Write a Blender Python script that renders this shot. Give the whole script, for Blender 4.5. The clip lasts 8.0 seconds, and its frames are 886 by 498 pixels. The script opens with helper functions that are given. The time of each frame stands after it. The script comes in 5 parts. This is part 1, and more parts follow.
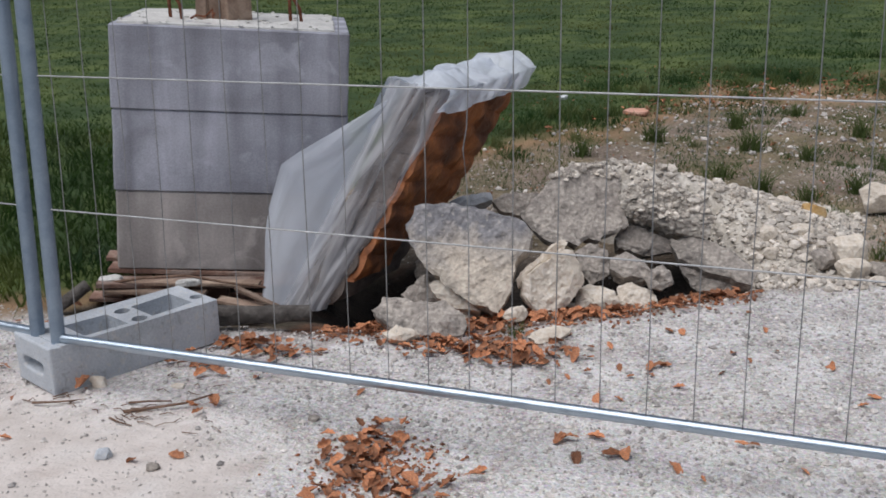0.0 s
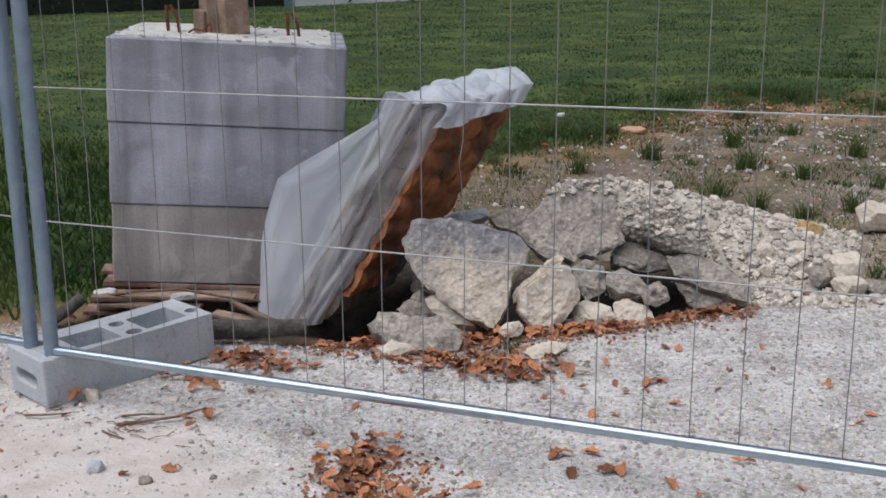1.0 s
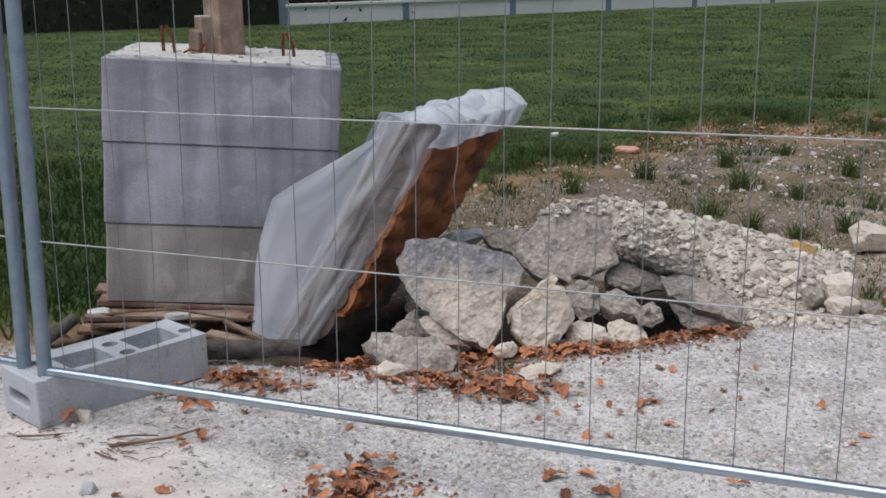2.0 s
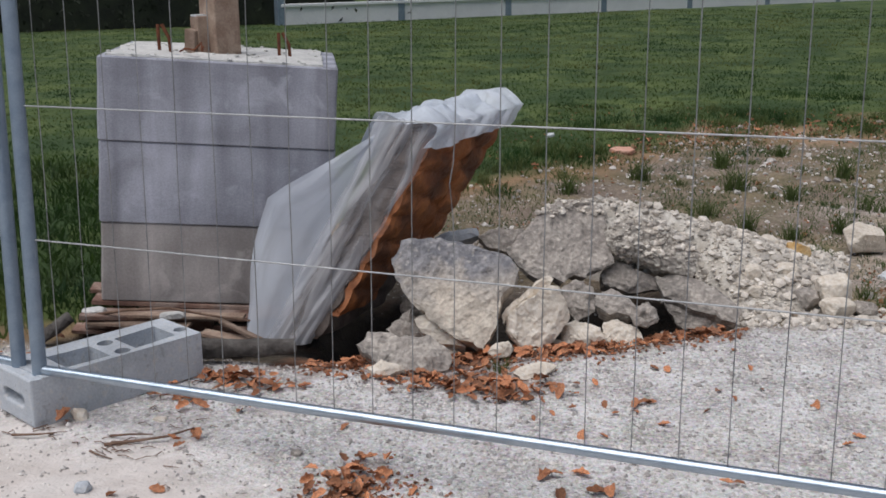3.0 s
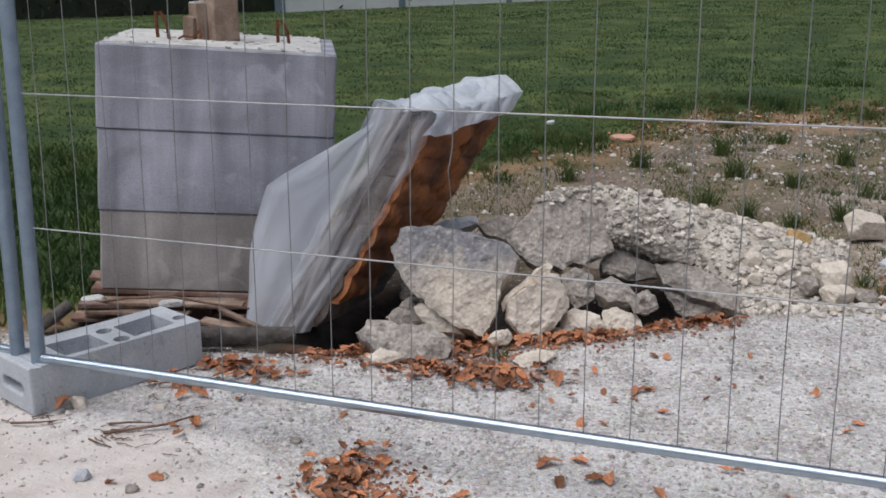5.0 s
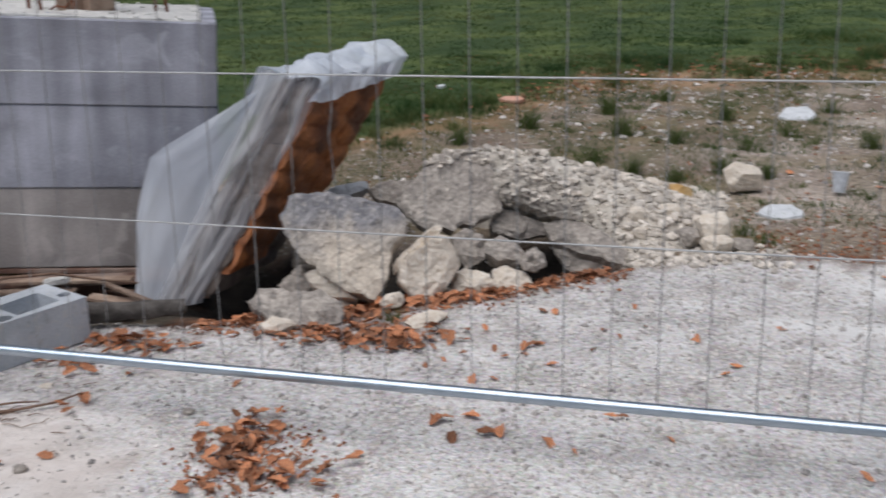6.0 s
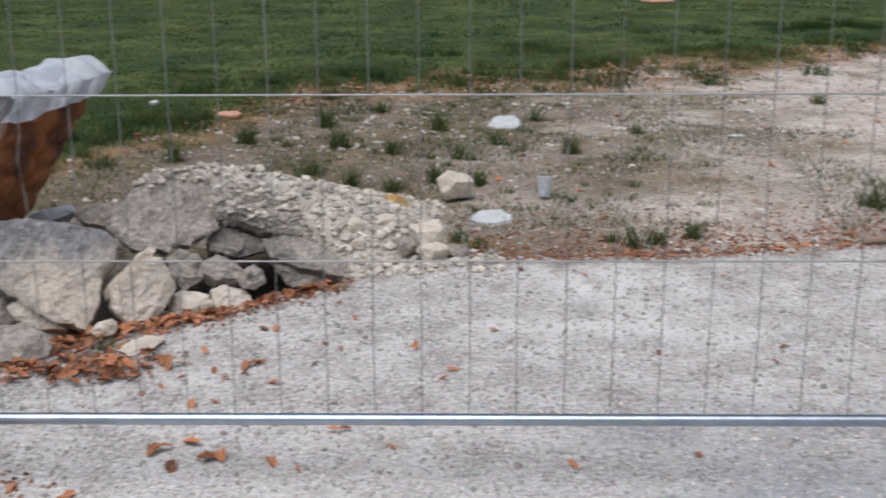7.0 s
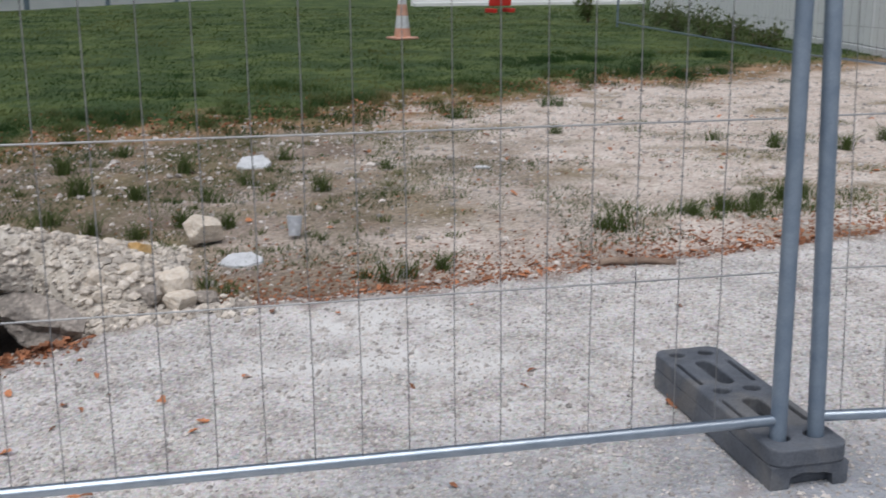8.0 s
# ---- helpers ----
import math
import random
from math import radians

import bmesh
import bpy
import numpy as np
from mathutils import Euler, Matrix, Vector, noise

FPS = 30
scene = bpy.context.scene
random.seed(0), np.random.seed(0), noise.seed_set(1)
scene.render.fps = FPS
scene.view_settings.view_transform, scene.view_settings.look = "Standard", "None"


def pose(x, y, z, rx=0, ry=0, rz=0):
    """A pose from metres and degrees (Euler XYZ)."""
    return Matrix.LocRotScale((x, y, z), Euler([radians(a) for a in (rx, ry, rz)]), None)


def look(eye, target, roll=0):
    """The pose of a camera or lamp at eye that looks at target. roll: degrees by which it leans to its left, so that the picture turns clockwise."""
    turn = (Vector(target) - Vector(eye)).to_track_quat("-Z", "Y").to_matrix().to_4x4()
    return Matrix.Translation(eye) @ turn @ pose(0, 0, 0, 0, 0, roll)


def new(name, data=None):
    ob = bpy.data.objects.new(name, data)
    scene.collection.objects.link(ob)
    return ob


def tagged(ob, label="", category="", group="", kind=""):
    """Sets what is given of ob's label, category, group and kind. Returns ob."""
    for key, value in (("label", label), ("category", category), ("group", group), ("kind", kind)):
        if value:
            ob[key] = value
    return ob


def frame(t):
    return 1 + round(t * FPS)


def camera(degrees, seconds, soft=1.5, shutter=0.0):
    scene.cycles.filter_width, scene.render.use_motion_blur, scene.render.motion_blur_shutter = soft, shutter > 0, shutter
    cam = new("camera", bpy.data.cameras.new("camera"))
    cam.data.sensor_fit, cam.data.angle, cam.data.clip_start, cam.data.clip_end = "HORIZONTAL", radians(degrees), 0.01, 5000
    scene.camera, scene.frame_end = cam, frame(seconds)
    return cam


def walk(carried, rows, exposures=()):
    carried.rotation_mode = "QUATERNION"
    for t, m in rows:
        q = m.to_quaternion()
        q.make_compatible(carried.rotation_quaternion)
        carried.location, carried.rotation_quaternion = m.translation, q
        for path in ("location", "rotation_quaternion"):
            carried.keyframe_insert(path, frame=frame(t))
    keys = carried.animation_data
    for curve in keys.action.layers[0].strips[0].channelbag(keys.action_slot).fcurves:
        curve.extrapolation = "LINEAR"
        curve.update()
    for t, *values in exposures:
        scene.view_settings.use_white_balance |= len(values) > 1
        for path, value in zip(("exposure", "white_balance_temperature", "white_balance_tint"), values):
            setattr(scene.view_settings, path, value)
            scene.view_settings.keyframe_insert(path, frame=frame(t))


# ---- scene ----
cam = camera(44.9, 8.0, 1.7, 0.35)
PATH = [
    (0, (2.041, -2.2, 1.226), (1.322, -0.425, 0.647), -1.6),
    (0.5, (2.039, -2.196, 1.216), (1.345, -0.406, 0.655), -1.2),
    (1, (2.042, -2.197, 1.213), (1.326, -0.411, 0.667), -1.2),
    (1.5, (2.043, -2.197, 1.222), (1.329, -0.403, 0.702), -1.1),
    (3, (2.041, -2.2, 1.219), (1.341, -0.398, 0.706), -0.8),
    (3.5, (2.043, -2.2, 1.217), (1.341, -0.399, 0.703), -0.7),
    (4, (2.04, -2.201, 1.218), (1.335, -0.401, 0.706), -0.6),
    (5.5, (2.052, -2.19, 1.218), (1.368, -0.397, 0.655), -1.3),
    (6, (2.09, -2.205, 1.211), (1.568, -0.369, 0.614), -1.6),
    (6.5, (2.111, -2.198, 1.218), (1.857, -0.3, 0.639), -1.0),
    (7, (2.139, -2.198, 1.22), (2.105, -0.285, 0.636), -0.3),
    (7.5, (2.183, -2.182, 1.214), (2.414, -0.277, 0.652), 0.2),
    (8, (2.192, -2.174, 1.223), (2.595, -0.285, 0.702), -0.1),
]
walk(cam, [(t, look(eye, target, roll)) for t, eye, target, roll in PATH])

# ---- light: an even, overcast sky with a weak wide sun ----
world = bpy.data.worlds.new("overcast_sky")
scene.world = world
world.use_nodes = True
wt = world.node_tree
sky = wt.nodes.new("ShaderNodeTexSky")
sky.sky_type, sky.sun_disc = "NISHITA", False
SUN_EL, SUN_ROT = radians(65), radians(215)
sky.sun_elevation, sky.sun_rotation = SUN_EL, -SUN_ROT
sky.air_density, sky.dust_density, sky.ozone_density = 1.0, 2.0, 1.2
cloud = wt.nodes.new("ShaderNodeHueSaturation")      # cloud cover takes most of the blue out
cloud.inputs["Saturation"].default_value = 0.95
wt.links.new(sky.outputs[0], cloud.inputs["Color"])
wt.links.new(cloud.outputs[0], wt.nodes["Background"].inputs[0])
wt.nodes["Background"].inputs[1].default_value = 0.046
sun = new("sun", bpy.data.lights.new("sun", "SUN"))
sun.data.energy, sun.data.angle, sun.data.color = 2.55, radians(62), (0.985, 0.972, 0.985)
sun.matrix_world = look((0, 0, 20), (0 - 20 * math.sin(SUN_ROT) / math.tan(SUN_EL), 0 - 20 * math.cos(SUN_ROT) / math.tan(SUN_EL), 0))
scene.view_settings.exposure = 0.13


# ---- materials ----
def material(name, c1, c2, scale=8.0, rough=0.85, bump=0.3, fine=120.0, c3=None, c3_scale=2.0, c3_amount=0.4, metal=0.0, speck=0.15, vary=0.0, island=0.0, streak=0.0, aggregate=0.0, skin=None):
    """Two tones mixed by a coarse noise, a third in patches, fine grain as value and relief, runs of water down the sides."""
    m = bpy.data.materials.new(name)
    m.use_nodes = True
    n, l = m.node_tree.nodes, m.node_tree.links
    b = n["Principled BSDF"]
    b.inputs["Roughness"].default_value, b.inputs["Metallic"].default_value = rough, metal
    co = n.new("ShaderNodeTexCoord")

    def noisy(sc, detail=6.0, dist=0.0):
        t = n.new("ShaderNodeTexNoise")
        t.inputs["Scale"].default_value, t.inputs["Detail"].default_value, t.inputs["Distortion"].default_value = sc, detail, dist
        l.new(co.outputs["Object"], t.inputs["Vector"])
        return t

    def mix(fac, a, c, blend="MIX"):
        x = n.new("ShaderNodeMix")
        x.data_type, x.blend_type = "RGBA", blend
        for sock, v in ((x.inputs[0], fac), (x.inputs[6], a), (x.inputs[7], c)):
            if isinstance(v, (int, float)):
                sock.default_value = v
            elif isinstance(v, tuple):
                sock.default_value = (*v, 1)
            else:
                l.new(v, sock)
        return x.outputs[2]

    def ramp(src, lo, hi):
        r = n.new("ShaderNodeMapRange")
        r.inputs[1].default_value, r.inputs[2].default_value = lo, hi
        l.new(src, r.inputs[0])
        return r.outputs[0]

    col = mix(ramp(noisy(scale, 8, 0.4).outputs[0], 0.35, 0.65), c1, c2)
    if c3:
        f = n.new("ShaderNodeMath")
        f.operation = "MULTIPLY"
        f.inputs[1].default_value = c3_amount
        l.new(ramp(noisy(c3_scale, 9, 0.8).outputs[0], 0.48, 0.62), f.inputs[0])
        col = mix(f.outputs[0], col, c3)
    if skin:                                   # soot-grey weathered old face along one end of the piece
        sep = n.new("ShaderNodeSeparateXYZ")
        l.new(co.outputs["Object"], sep.inputs[0])
        wob = n.new("ShaderNodeMath")
        wob.operation = "MULTIPLY_ADD"
        wob.inputs[1].default_value = 0.35
        l.new(noisy(7.0, 7, 0.8).outputs[0], wob.inputs[0])
        l.new(sep.outputs[1], wob.inputs[2])
        col = mix(ramp(wob.outputs[0], skin[0], skin[1]), col, mix(ramp(noisy(22, 7).outputs[0], 0.35, 0.65), (0.15, 0.15, 0.165), (0.29, 0.28, 0.285)))
    if aggregate:
        ag = n.new("ShaderNodeMath")
        ag.operation = "MULTIPLY"
        ag.inputs[1].default_value = aggregate
        l.new(ramp(noisy(58, 2).outputs[0], 0.60, 0.64), ag.inputs[0])
        col = mix(ag.outputs[0], col, (0.62, 0.57, 0.50))
        ag2 = n.new("ShaderNodeMath")
        ag2.operation = "MULTIPLY"
        ag2.inputs[1].default_value = aggregate * 0.8
        l.new(ramp(noisy(43, 2).outputs[0], 0.36, 0.32), ag2.inputs[0])
        col = mix(ag2.outputs[0], col, (0.13, 0.12, 0.115))
    if streak:
        mp = n.new("ShaderNodeMapping")
        mp.inputs["Scale"].default_value = (9, 9, 0.9)
        l.new(co.outputs["Object"], mp.inputs["Vector"])
        run = noisy(1.0, 7, 0.3)
        l.new(mp.outputs[0], run.inputs["Vector"])
        col = mix(streak, col, ramp(run.outputs[0], 0.25, 0.75), "OVERLAY")
        pale = n.new("ShaderNodeMath")
        pale.operation = "MULTIPLY"
        pale.inputs[1].default_value = 0.55
        l.new(ramp(noisy(7.0, 9, 1.2).outputs[0], 0.58, 0.70), pale.inputs[0])
        col = mix(pale.outputs[0], col, tuple(min(0.6, 1.35 * v) for v in c2))
    g = noisy(fine, 5)
    col = mix(speck, col, ramp(g.outputs[0], 0.3, 0.7), "OVERLAY")
    if vary or island:
        oi = n.new("ShaderNodeNewGeometry" if island else "ShaderNodeObjectInfo")
        hsv = n.new("ShaderNodeHueSaturation")
        l.new(ramp(oi.outputs["Random Per Island" if island else "Random"], 0.0, 1.0), hsv.inputs["Value"])
        vary = vary or island
        r = hsv.inputs["Value"].links[0].from_node
        r.inputs[3].default_value, r.inputs[4].default_value = 1 - vary, 1 + vary
        l.new(col, hsv.inputs["Color"])
        col = hsv.outputs[0]
    l.new(col, b.inputs["Base Color"])
    bp = n.new("ShaderNodeBump")
    bp.inputs["Strength"].default_value, bp.inputs["Distance"].default_value = bump, 0.01
    l.new(g.outputs[0], bp.inputs["Height"])
    bp2 = n.new("ShaderNodeBump")
    bp2.inputs["Strength"].default_value, bp2.inputs["Distance"].default_value = bump * 0.7, 0.03
    l.new(noisy(scale * 2.3, 6).outputs[0], bp2.inputs["Height"])
    l.new(bp.outputs[0], bp2.inputs["Normal"])
    l.new(bp2.outputs[0], b.inputs["Normal"])
    return m


M_CONC = material("weathered_concrete", (0.298, 0.305, 0.352), (0.385, 0.393, 0.448), 5, 0.9, 0.1, 160, (0.225, 0.226, 0.256), 2.6, 0.75, speck=0.12, streak=0.45)
M_CONC_LOW = material("warm_grey_concrete", (0.34, 0.312, 0.30), (0.43, 0.40, 0.385), 5, 0.9, 0.1, 160, (0.265, 0.24, 0.23), 3.0, 0.6, speck=0.1, streak=0.4)
M_CONC_TOP = material("pale_rough_concrete", (0.55, 0.54, 0.52), (0.66, 0.65, 0.62), 12, 0.95, 0.5, 90)
M_FOOT = material("grey_foot_concrete", (0.45, 0.48, 0.52), (0.54, 0.57, 0.605), 7, 0.9, 0.2, 150, (0.34, 0.36, 0.385), 4, 0.5, speck=0.12, aggregate=0.3)
M_RUBBER = material("recycled_plastic_foot", (0.095, 0.107, 0.127), (0.15, 0.165, 0.19), 9, 0.6, 0.25, 140, (0.25, 0.235, 0.21), 6, 0.4)
M_ZINC = material("galvanised_steel", (0.40, 0.47, 0.54), (0.50, 0.57, 0.64), 14, 0.36, 0.03, 200, metal=0.95, speck=0.05)
M_POST = material("dull_galvanised_post", (0.205, 0.265, 0.34), (0.28, 0.345, 0.42), 14, 0.45, 0.06, 200, metal=0.5, speck=0.06)
# horizontal wires: the wire below, its colour lightened for sky shine on top
M_RAIL = material("sky_bright_wire", (0.36, 0.365, 0.37), (0.48, 0.485, 0.49), 30, 0.45, 0.02, 300, metal=0.6, speck=0.05)
M_WIRE = material("galvanised_wire", (0.26, 0.262, 0.265), (0.36, 0.362, 0.365), 30, 0.5, 0.02, 300, metal=0.6, speck=0.05)
M_RUBBLE = material("broken_concrete", (0.27, 0.24, 0.215), (0.43, 0.385, 0.34), 8, 0.95, 0.5, 70, (0.17, 0.155, 0.14), 4.5, 0.7, speck=0.3, vary=0.1, aggregate=0.32)
M_SKIN = material("broken_concrete_with_old_face", (0.46, 0.40, 0.335), (0.62, 0.545, 0.455), 7, 0.95, 0.45, 70, (0.29, 0.26, 0.225), 4.5, 0.6, speck=0.25, aggregate=0.28, skin=(0.34, 0.47))
M_PALE = material("pale_limestone", (0.60, 0.525, 0.44), (0.76, 0.69, 0.595), 9, 0.95, 0.4, 80, (0.34, 0.30, 0.255), 5, 0.55, speck=0.2, vary=0.08)
M_CRUST = material("crusted_pebble_concrete", (0.38, 0.345, 0.305), (0.58, 0.53, 0.465), 14, 0.95, 0.8, 60, (0.24, 0.215, 0.19), 7, 0.6, speck=0.35, aggregate=0.8)
M_PEBBLE = material("crushed_limestone", (0.50, 0.46, 0.40), (0.68, 0.64, 0.58), 25, 0.95, 0.4, 120, (0.36, 0.31, 0.25), 9, 0.5)
M_RUST = material("rusty_steel", (0.10, 0.03, 0.015), (0.20, 0.07, 0.03), 30, 0.9, 0.4, 160)
M_WOOD = material("weathered_wood", (0.23, 0.155, 0.115), (0.37, 0.28, 0.215), 14, 0.85, 0.3, 120, (0.12, 0.07, 0.045), 6, 0.6, vary=0.25)
M_BROWN = material("rust_brown_boards", (0.19, 0.056, 0.017), (0.40, 0.14, 0.04), 6, 0.65, 0.6, 90, (0.06, 0.024, 0.013), 5, 0.7)
M_WHITE = material("white_cladding", (0.89, 0.90, 0.915), (0.93, 0.94, 0.95), 2, 0.6, 0.03, 60, speck=0.04)
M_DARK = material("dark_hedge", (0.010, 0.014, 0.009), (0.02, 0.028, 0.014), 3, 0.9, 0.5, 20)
M_GREYWALL = material("grey_far_wall", (0.72, 0.73, 0.745), (0.80, 0.81, 0.82), 1.5, 0.9, 0.1, 30)
M_ORANGE = material("orange_cone_plastic", (0.58, 0.30, 0.21), (0.66, 0.40, 0.31), 6, 0.6, 0.05, 80)
M_RED = material("red_plastic", (0.55, 0.02, 0.015), (0.62, 0.04, 0.03), 4, 0.5, 0.05, 60)
M_PLATE = material("white_litter", (0.54, 0.56, 0.58), (0.66, 0.68, 0.70), 20, 0.6, 0.1, 80)


# ---- helpers ----
def thing(name, label, category, at=Matrix(), group="", kind=""):
    ob = new(name)
    ob.empty_display_size = 0.1
    ob.matrix_world = at
    return tagged(ob, label, category, group, kind)


def part(name, bm, mat, parent=None, label="", smooth=False, at=None):
    me = bpy.data.meshes.new(name)
    if smooth:
        for f in bm.faces:
            f.smooth = len(f.verts) < 5
            if not f.smooth:                   # crisp ends on round bars
                for e in f.edges:
                    e.smooth = False
    bm.to_mesh(me)
    bm.free()
    me.materials.append(mat)
    ob = new(name, me)
    if parent:
        ob.parent = parent
    if at is not None:
        ob.matrix_basis = at
    if label:
        ob["label"] = label
    return ob


def box(sx, sy, sz, at=Matrix(), bevel=0.0, bm=None):
    bm = bm or bmesh.new()
    r = bmesh.ops.create_cube(bm, size=1, matrix=at @ Matrix.Diagonal((sx, sy, sz, 1)))
    if bevel:
        es = list({e for v in r["verts"] for e in v.link_edges})
        bmesh.ops.bevel(bm, geom=es, offset=bevel, segments=2, affect="EDGES", profile=0.5)
    return bm


def rod(p, q, r, sides=10, bm=None, r2=None):
    bm = bm or bmesh.new()
    p, q = Vector(p), Vector(q)
    d = q - p
    m = Matrix.Translation((p + q) / 2) @ d.to_track_quat("Z", "Y").to_matrix().to_4x4()
    bmesh.ops.create_cone(bm, cap_ends=True, segments=sides, radius1=r, radius2=r if r2 is None else r2, depth=d.length, matrix=m)
    return bm


def tube_path(pts, r, sides=8, bm=None, taper=1.0):
    """A bent round bar through points."""
    bm = bm or bmesh.new()
    pts = [Vector(p) for p in pts]
    rings = []
    for i, p in enumerate(pts):
        d = (pts[min(i + 1, len(pts) - 1)] - pts[max(i - 1, 0)]).normalized()
        q = d.to_track_quat("Z", "Y")
        rr = r * (1 + (taper - 1) * i / max(1, len(pts) - 1))
        rings.append([bm.verts.new(p + q @ Vector((rr * math.cos(a), rr * math.sin(a), 0))) for a in [2 * math.pi * k / sides for k in range(sides)]])
    for a, b in zip(rings, rings[1:]):
        for k in range(sides):
            bm.faces.new((a[k], a[(k + 1) % sides], b[(k + 1) % sides], b[k]))
    bm.faces.new(rings[0][::-1])
    bm.faces.new(rings[-1])
    return bm


def roughen(bm, amount, scale, seed, keep=0.0):
    bm.normal_update()
    off = Vector((seed * 7.31, seed * 3.17, seed * 1.93))
    moves = []
    for v in bm.verts:
        d = noise.fractal(v.co * scale + off, 1.0, 2.0, 4)
        moves.append(v.normal * d * amount)
    for v, m in zip(bm.verts, moves):
        v.co += m
    return bm


def chunk(sx, sy, sz, seed, boxy=0.5, rough=0.05):
    """A broken lump: a fine ball cut flat by random planes, its faces chipped and pitted."""
    rnd = random.Random(seed)
    planes = []
    for a in ((1, 0, 0), (-1, 0, 0), (0, 1, 0), (0, -1, 0), (0, 0, 1), (0, 0, -1)):
        planes.append((Vector((a[0] + rnd.gauss(0, 0.22), a[1] + rnd.gauss(0, 0.22), a[2] + rnd.gauss(0, 0.22))).normalized(), rnd.uniform(0.80, 0.98)))
    for _ in range(11):
        n = Vector((rnd.gauss(0, 1), rnd.gauss(0, 1), rnd.gauss(0, 1))).normalized()
        planes.append((n, rnd.uniform(0.78, 0.98) + 0.28 * boxy))
    bm = bmesh.new()
    bmesh.ops.create_icosphere(bm, subdivisions=5 if max(sx, sy, sz) > 0.14 else 4, radius=1)
    off = Vector((seed * 5.1, seed * 2.3, seed))
    for v in bm.verts:
        d = v.co.normalized()
        r = min(dist / max(0.05, n.dot(d)) for n, dist in planes)
        r = min(r, 1.25)
        r *= 1 + rough * 1.1 * noise.fractal(d * 2.1 + off, 1.0, 2.0, 3) + rough * 0.45 * noise.fractal(d * 9 + off, 0.7, 2.0, 4)
        v.co = Vector((d.x * sx, d.y * sy, d.z * sz)) * r * 0.44
    return bm


def slab(outline, thick, seed, rough=0.008, step=0.018):
    """A broken concrete slab from its outline, with ragged edges; top at z=0."""
    rnd = random.Random(seed)
    pts = []
    for (ax, ay), (bx, by) in zip(outline, outline[1:] + outline[:1]):
        n = max(1, int(math.hypot(bx - ax, by - ay) / step))
        for k in range(n):
            f = k / n
            pts.append((ax + (bx - ax) * f + rnd.uniform(-1, 1) * step * 0.35, ay + (by - ay) * f + rnd.uniform(-1, 1) * step * 0.35))
    cx, cy = sum(p[0] for p in pts) / len(pts), sum(p[1] for p in pts) / len(pts)
    bm = bmesh.new()
    rings = []
    for z, k in ((0.0, 0.06), (0.0, 0.2), (0.0, 0.34), (0.0, 0.48), (0.0, 0.6), (0.0, 0.7), (0.0, 0.8), (0.0, 0.89), (0.0, 0.965), (-0.008, 1.0), (-thick * 0.2, 1.015), (-thick * 0.4, 1.02), (-thick * 0.6, 1.0), (-thick * 0.8, 0.98), (-thick, 0.93), (-thick, 0.5)):
        rings.append([bm.verts.new((cx + (x - cx) * k, cy + (y - cy) * k, z)) for x, y in pts])
    for a, b in zip(rings, rings[1:]):
        for i in range(len(pts)):
            j = (i + 1) % len(pts)
            bm.faces.new((a[i], b[i], b[j], a[j]))
    bm.faces.new(rings[0])
    bm.faces.new(rings[-1][::-1])
    bmesh.ops.recalc_face_normals(bm, faces=bm.faces)
    roughen(bm, rough * 1.2, 7.0, seed)
    roughen(bm, rough, 24.0, seed + 3)
    roughen(bm, rough * 0.6, 70.0, seed + 6)
    return bm


def fbm(x, y, s, seed=0.0):
    return noise.fractal(Vector((x * s, y * s, seed)), 1.0, 2.0, 4)


def bump_at(x, y, cx, cy, rx, ry, h):
    d = ((x - cx) / rx) ** 2 + ((y - cy) / ry) ** 2
    return h * math.exp(-d)


# the line where the mown grass begins, as y over x
GRASS_X = [-30, -1.6, -0.9, -0.5, -0.3, 0.3, 1.0, 1.8, 3.7, 5.7, 8.8, 12, 40]
GRASS_Y = [-1.4, -1.0, 0.15, 0.75, 2.2, 4.1, 5.6, 6.0, 6.9, 8.2, 9.35, 10.5, 20.0]


def grass_amount(x, y):
    d = y - float(np.interp(x, GRASS_X, GRASS_Y)) + (0.85 * fbm(x, y, 0.9, 4.0) + 0.45 * fbm(x, y, 2.6, 9.0) if x > -0.2 else 0.55 * fbm(x, y, 0.9, 4.0))
    return min(1.0, max(0.0, 0.5 + d / (1.9 if x > -0.2 else 0.8)))


def lot_edge(x):
    """y of the edge of the compacted gravel lot."""
    return float(np.interp(x, [-30, -0.6, 0.4, 1.2, 1.75, 2.1, 2.9, 3.9, 6, 30], [0.35, 0.45, 0.62, 0.98, 1.42, 1.62, 1.68, 1.85, 2.3, 6.0]))


def ground_z(x, y):
    z = 0.010 * fbm(x, y, 1.2) + 0.004 * fbm(x, y, 7.0, 2.0)
    z += bump_at(x, y, 0.0, 1.15, 0.75, 0.6, -0.06) + bump_at(x, y, 1.34, 1.60, 0.22, 0.18, -0.34) + bump_at(x, y, 1.56, 1.60, 0.16, 0.10, -0.12) + bump_at(x, y, 0.55, 1.12, 0.24, 0.20, -0.34) + bump_at(x, y, 1.06, 1.34, 0.26, 0.15, -0.26)
    e = y - lot_edge(x)
    if 0 < e:
        z += -0.02 * min(1, e / 0.12) * math.exp(-e / 1.5) + 0.012 * fbm(x, y, 4.0, 6.0) * min(1, e)
    z += 0.03 * grass_amount(x, y)
    return z


# ---- ground: one sheet to the horizon ----
def spread(near0, near1, step, far):
    out = list(np.arange(near0, near1 + 1e-6, step))
    d, p = step, near1
    while p < far:
        d *= 1.25
        p += d
        out.append(p)
    d, p = step, near0
    while p > -far:
        d *= 1.25
        p -= d
        out.insert(0, p)
    return out


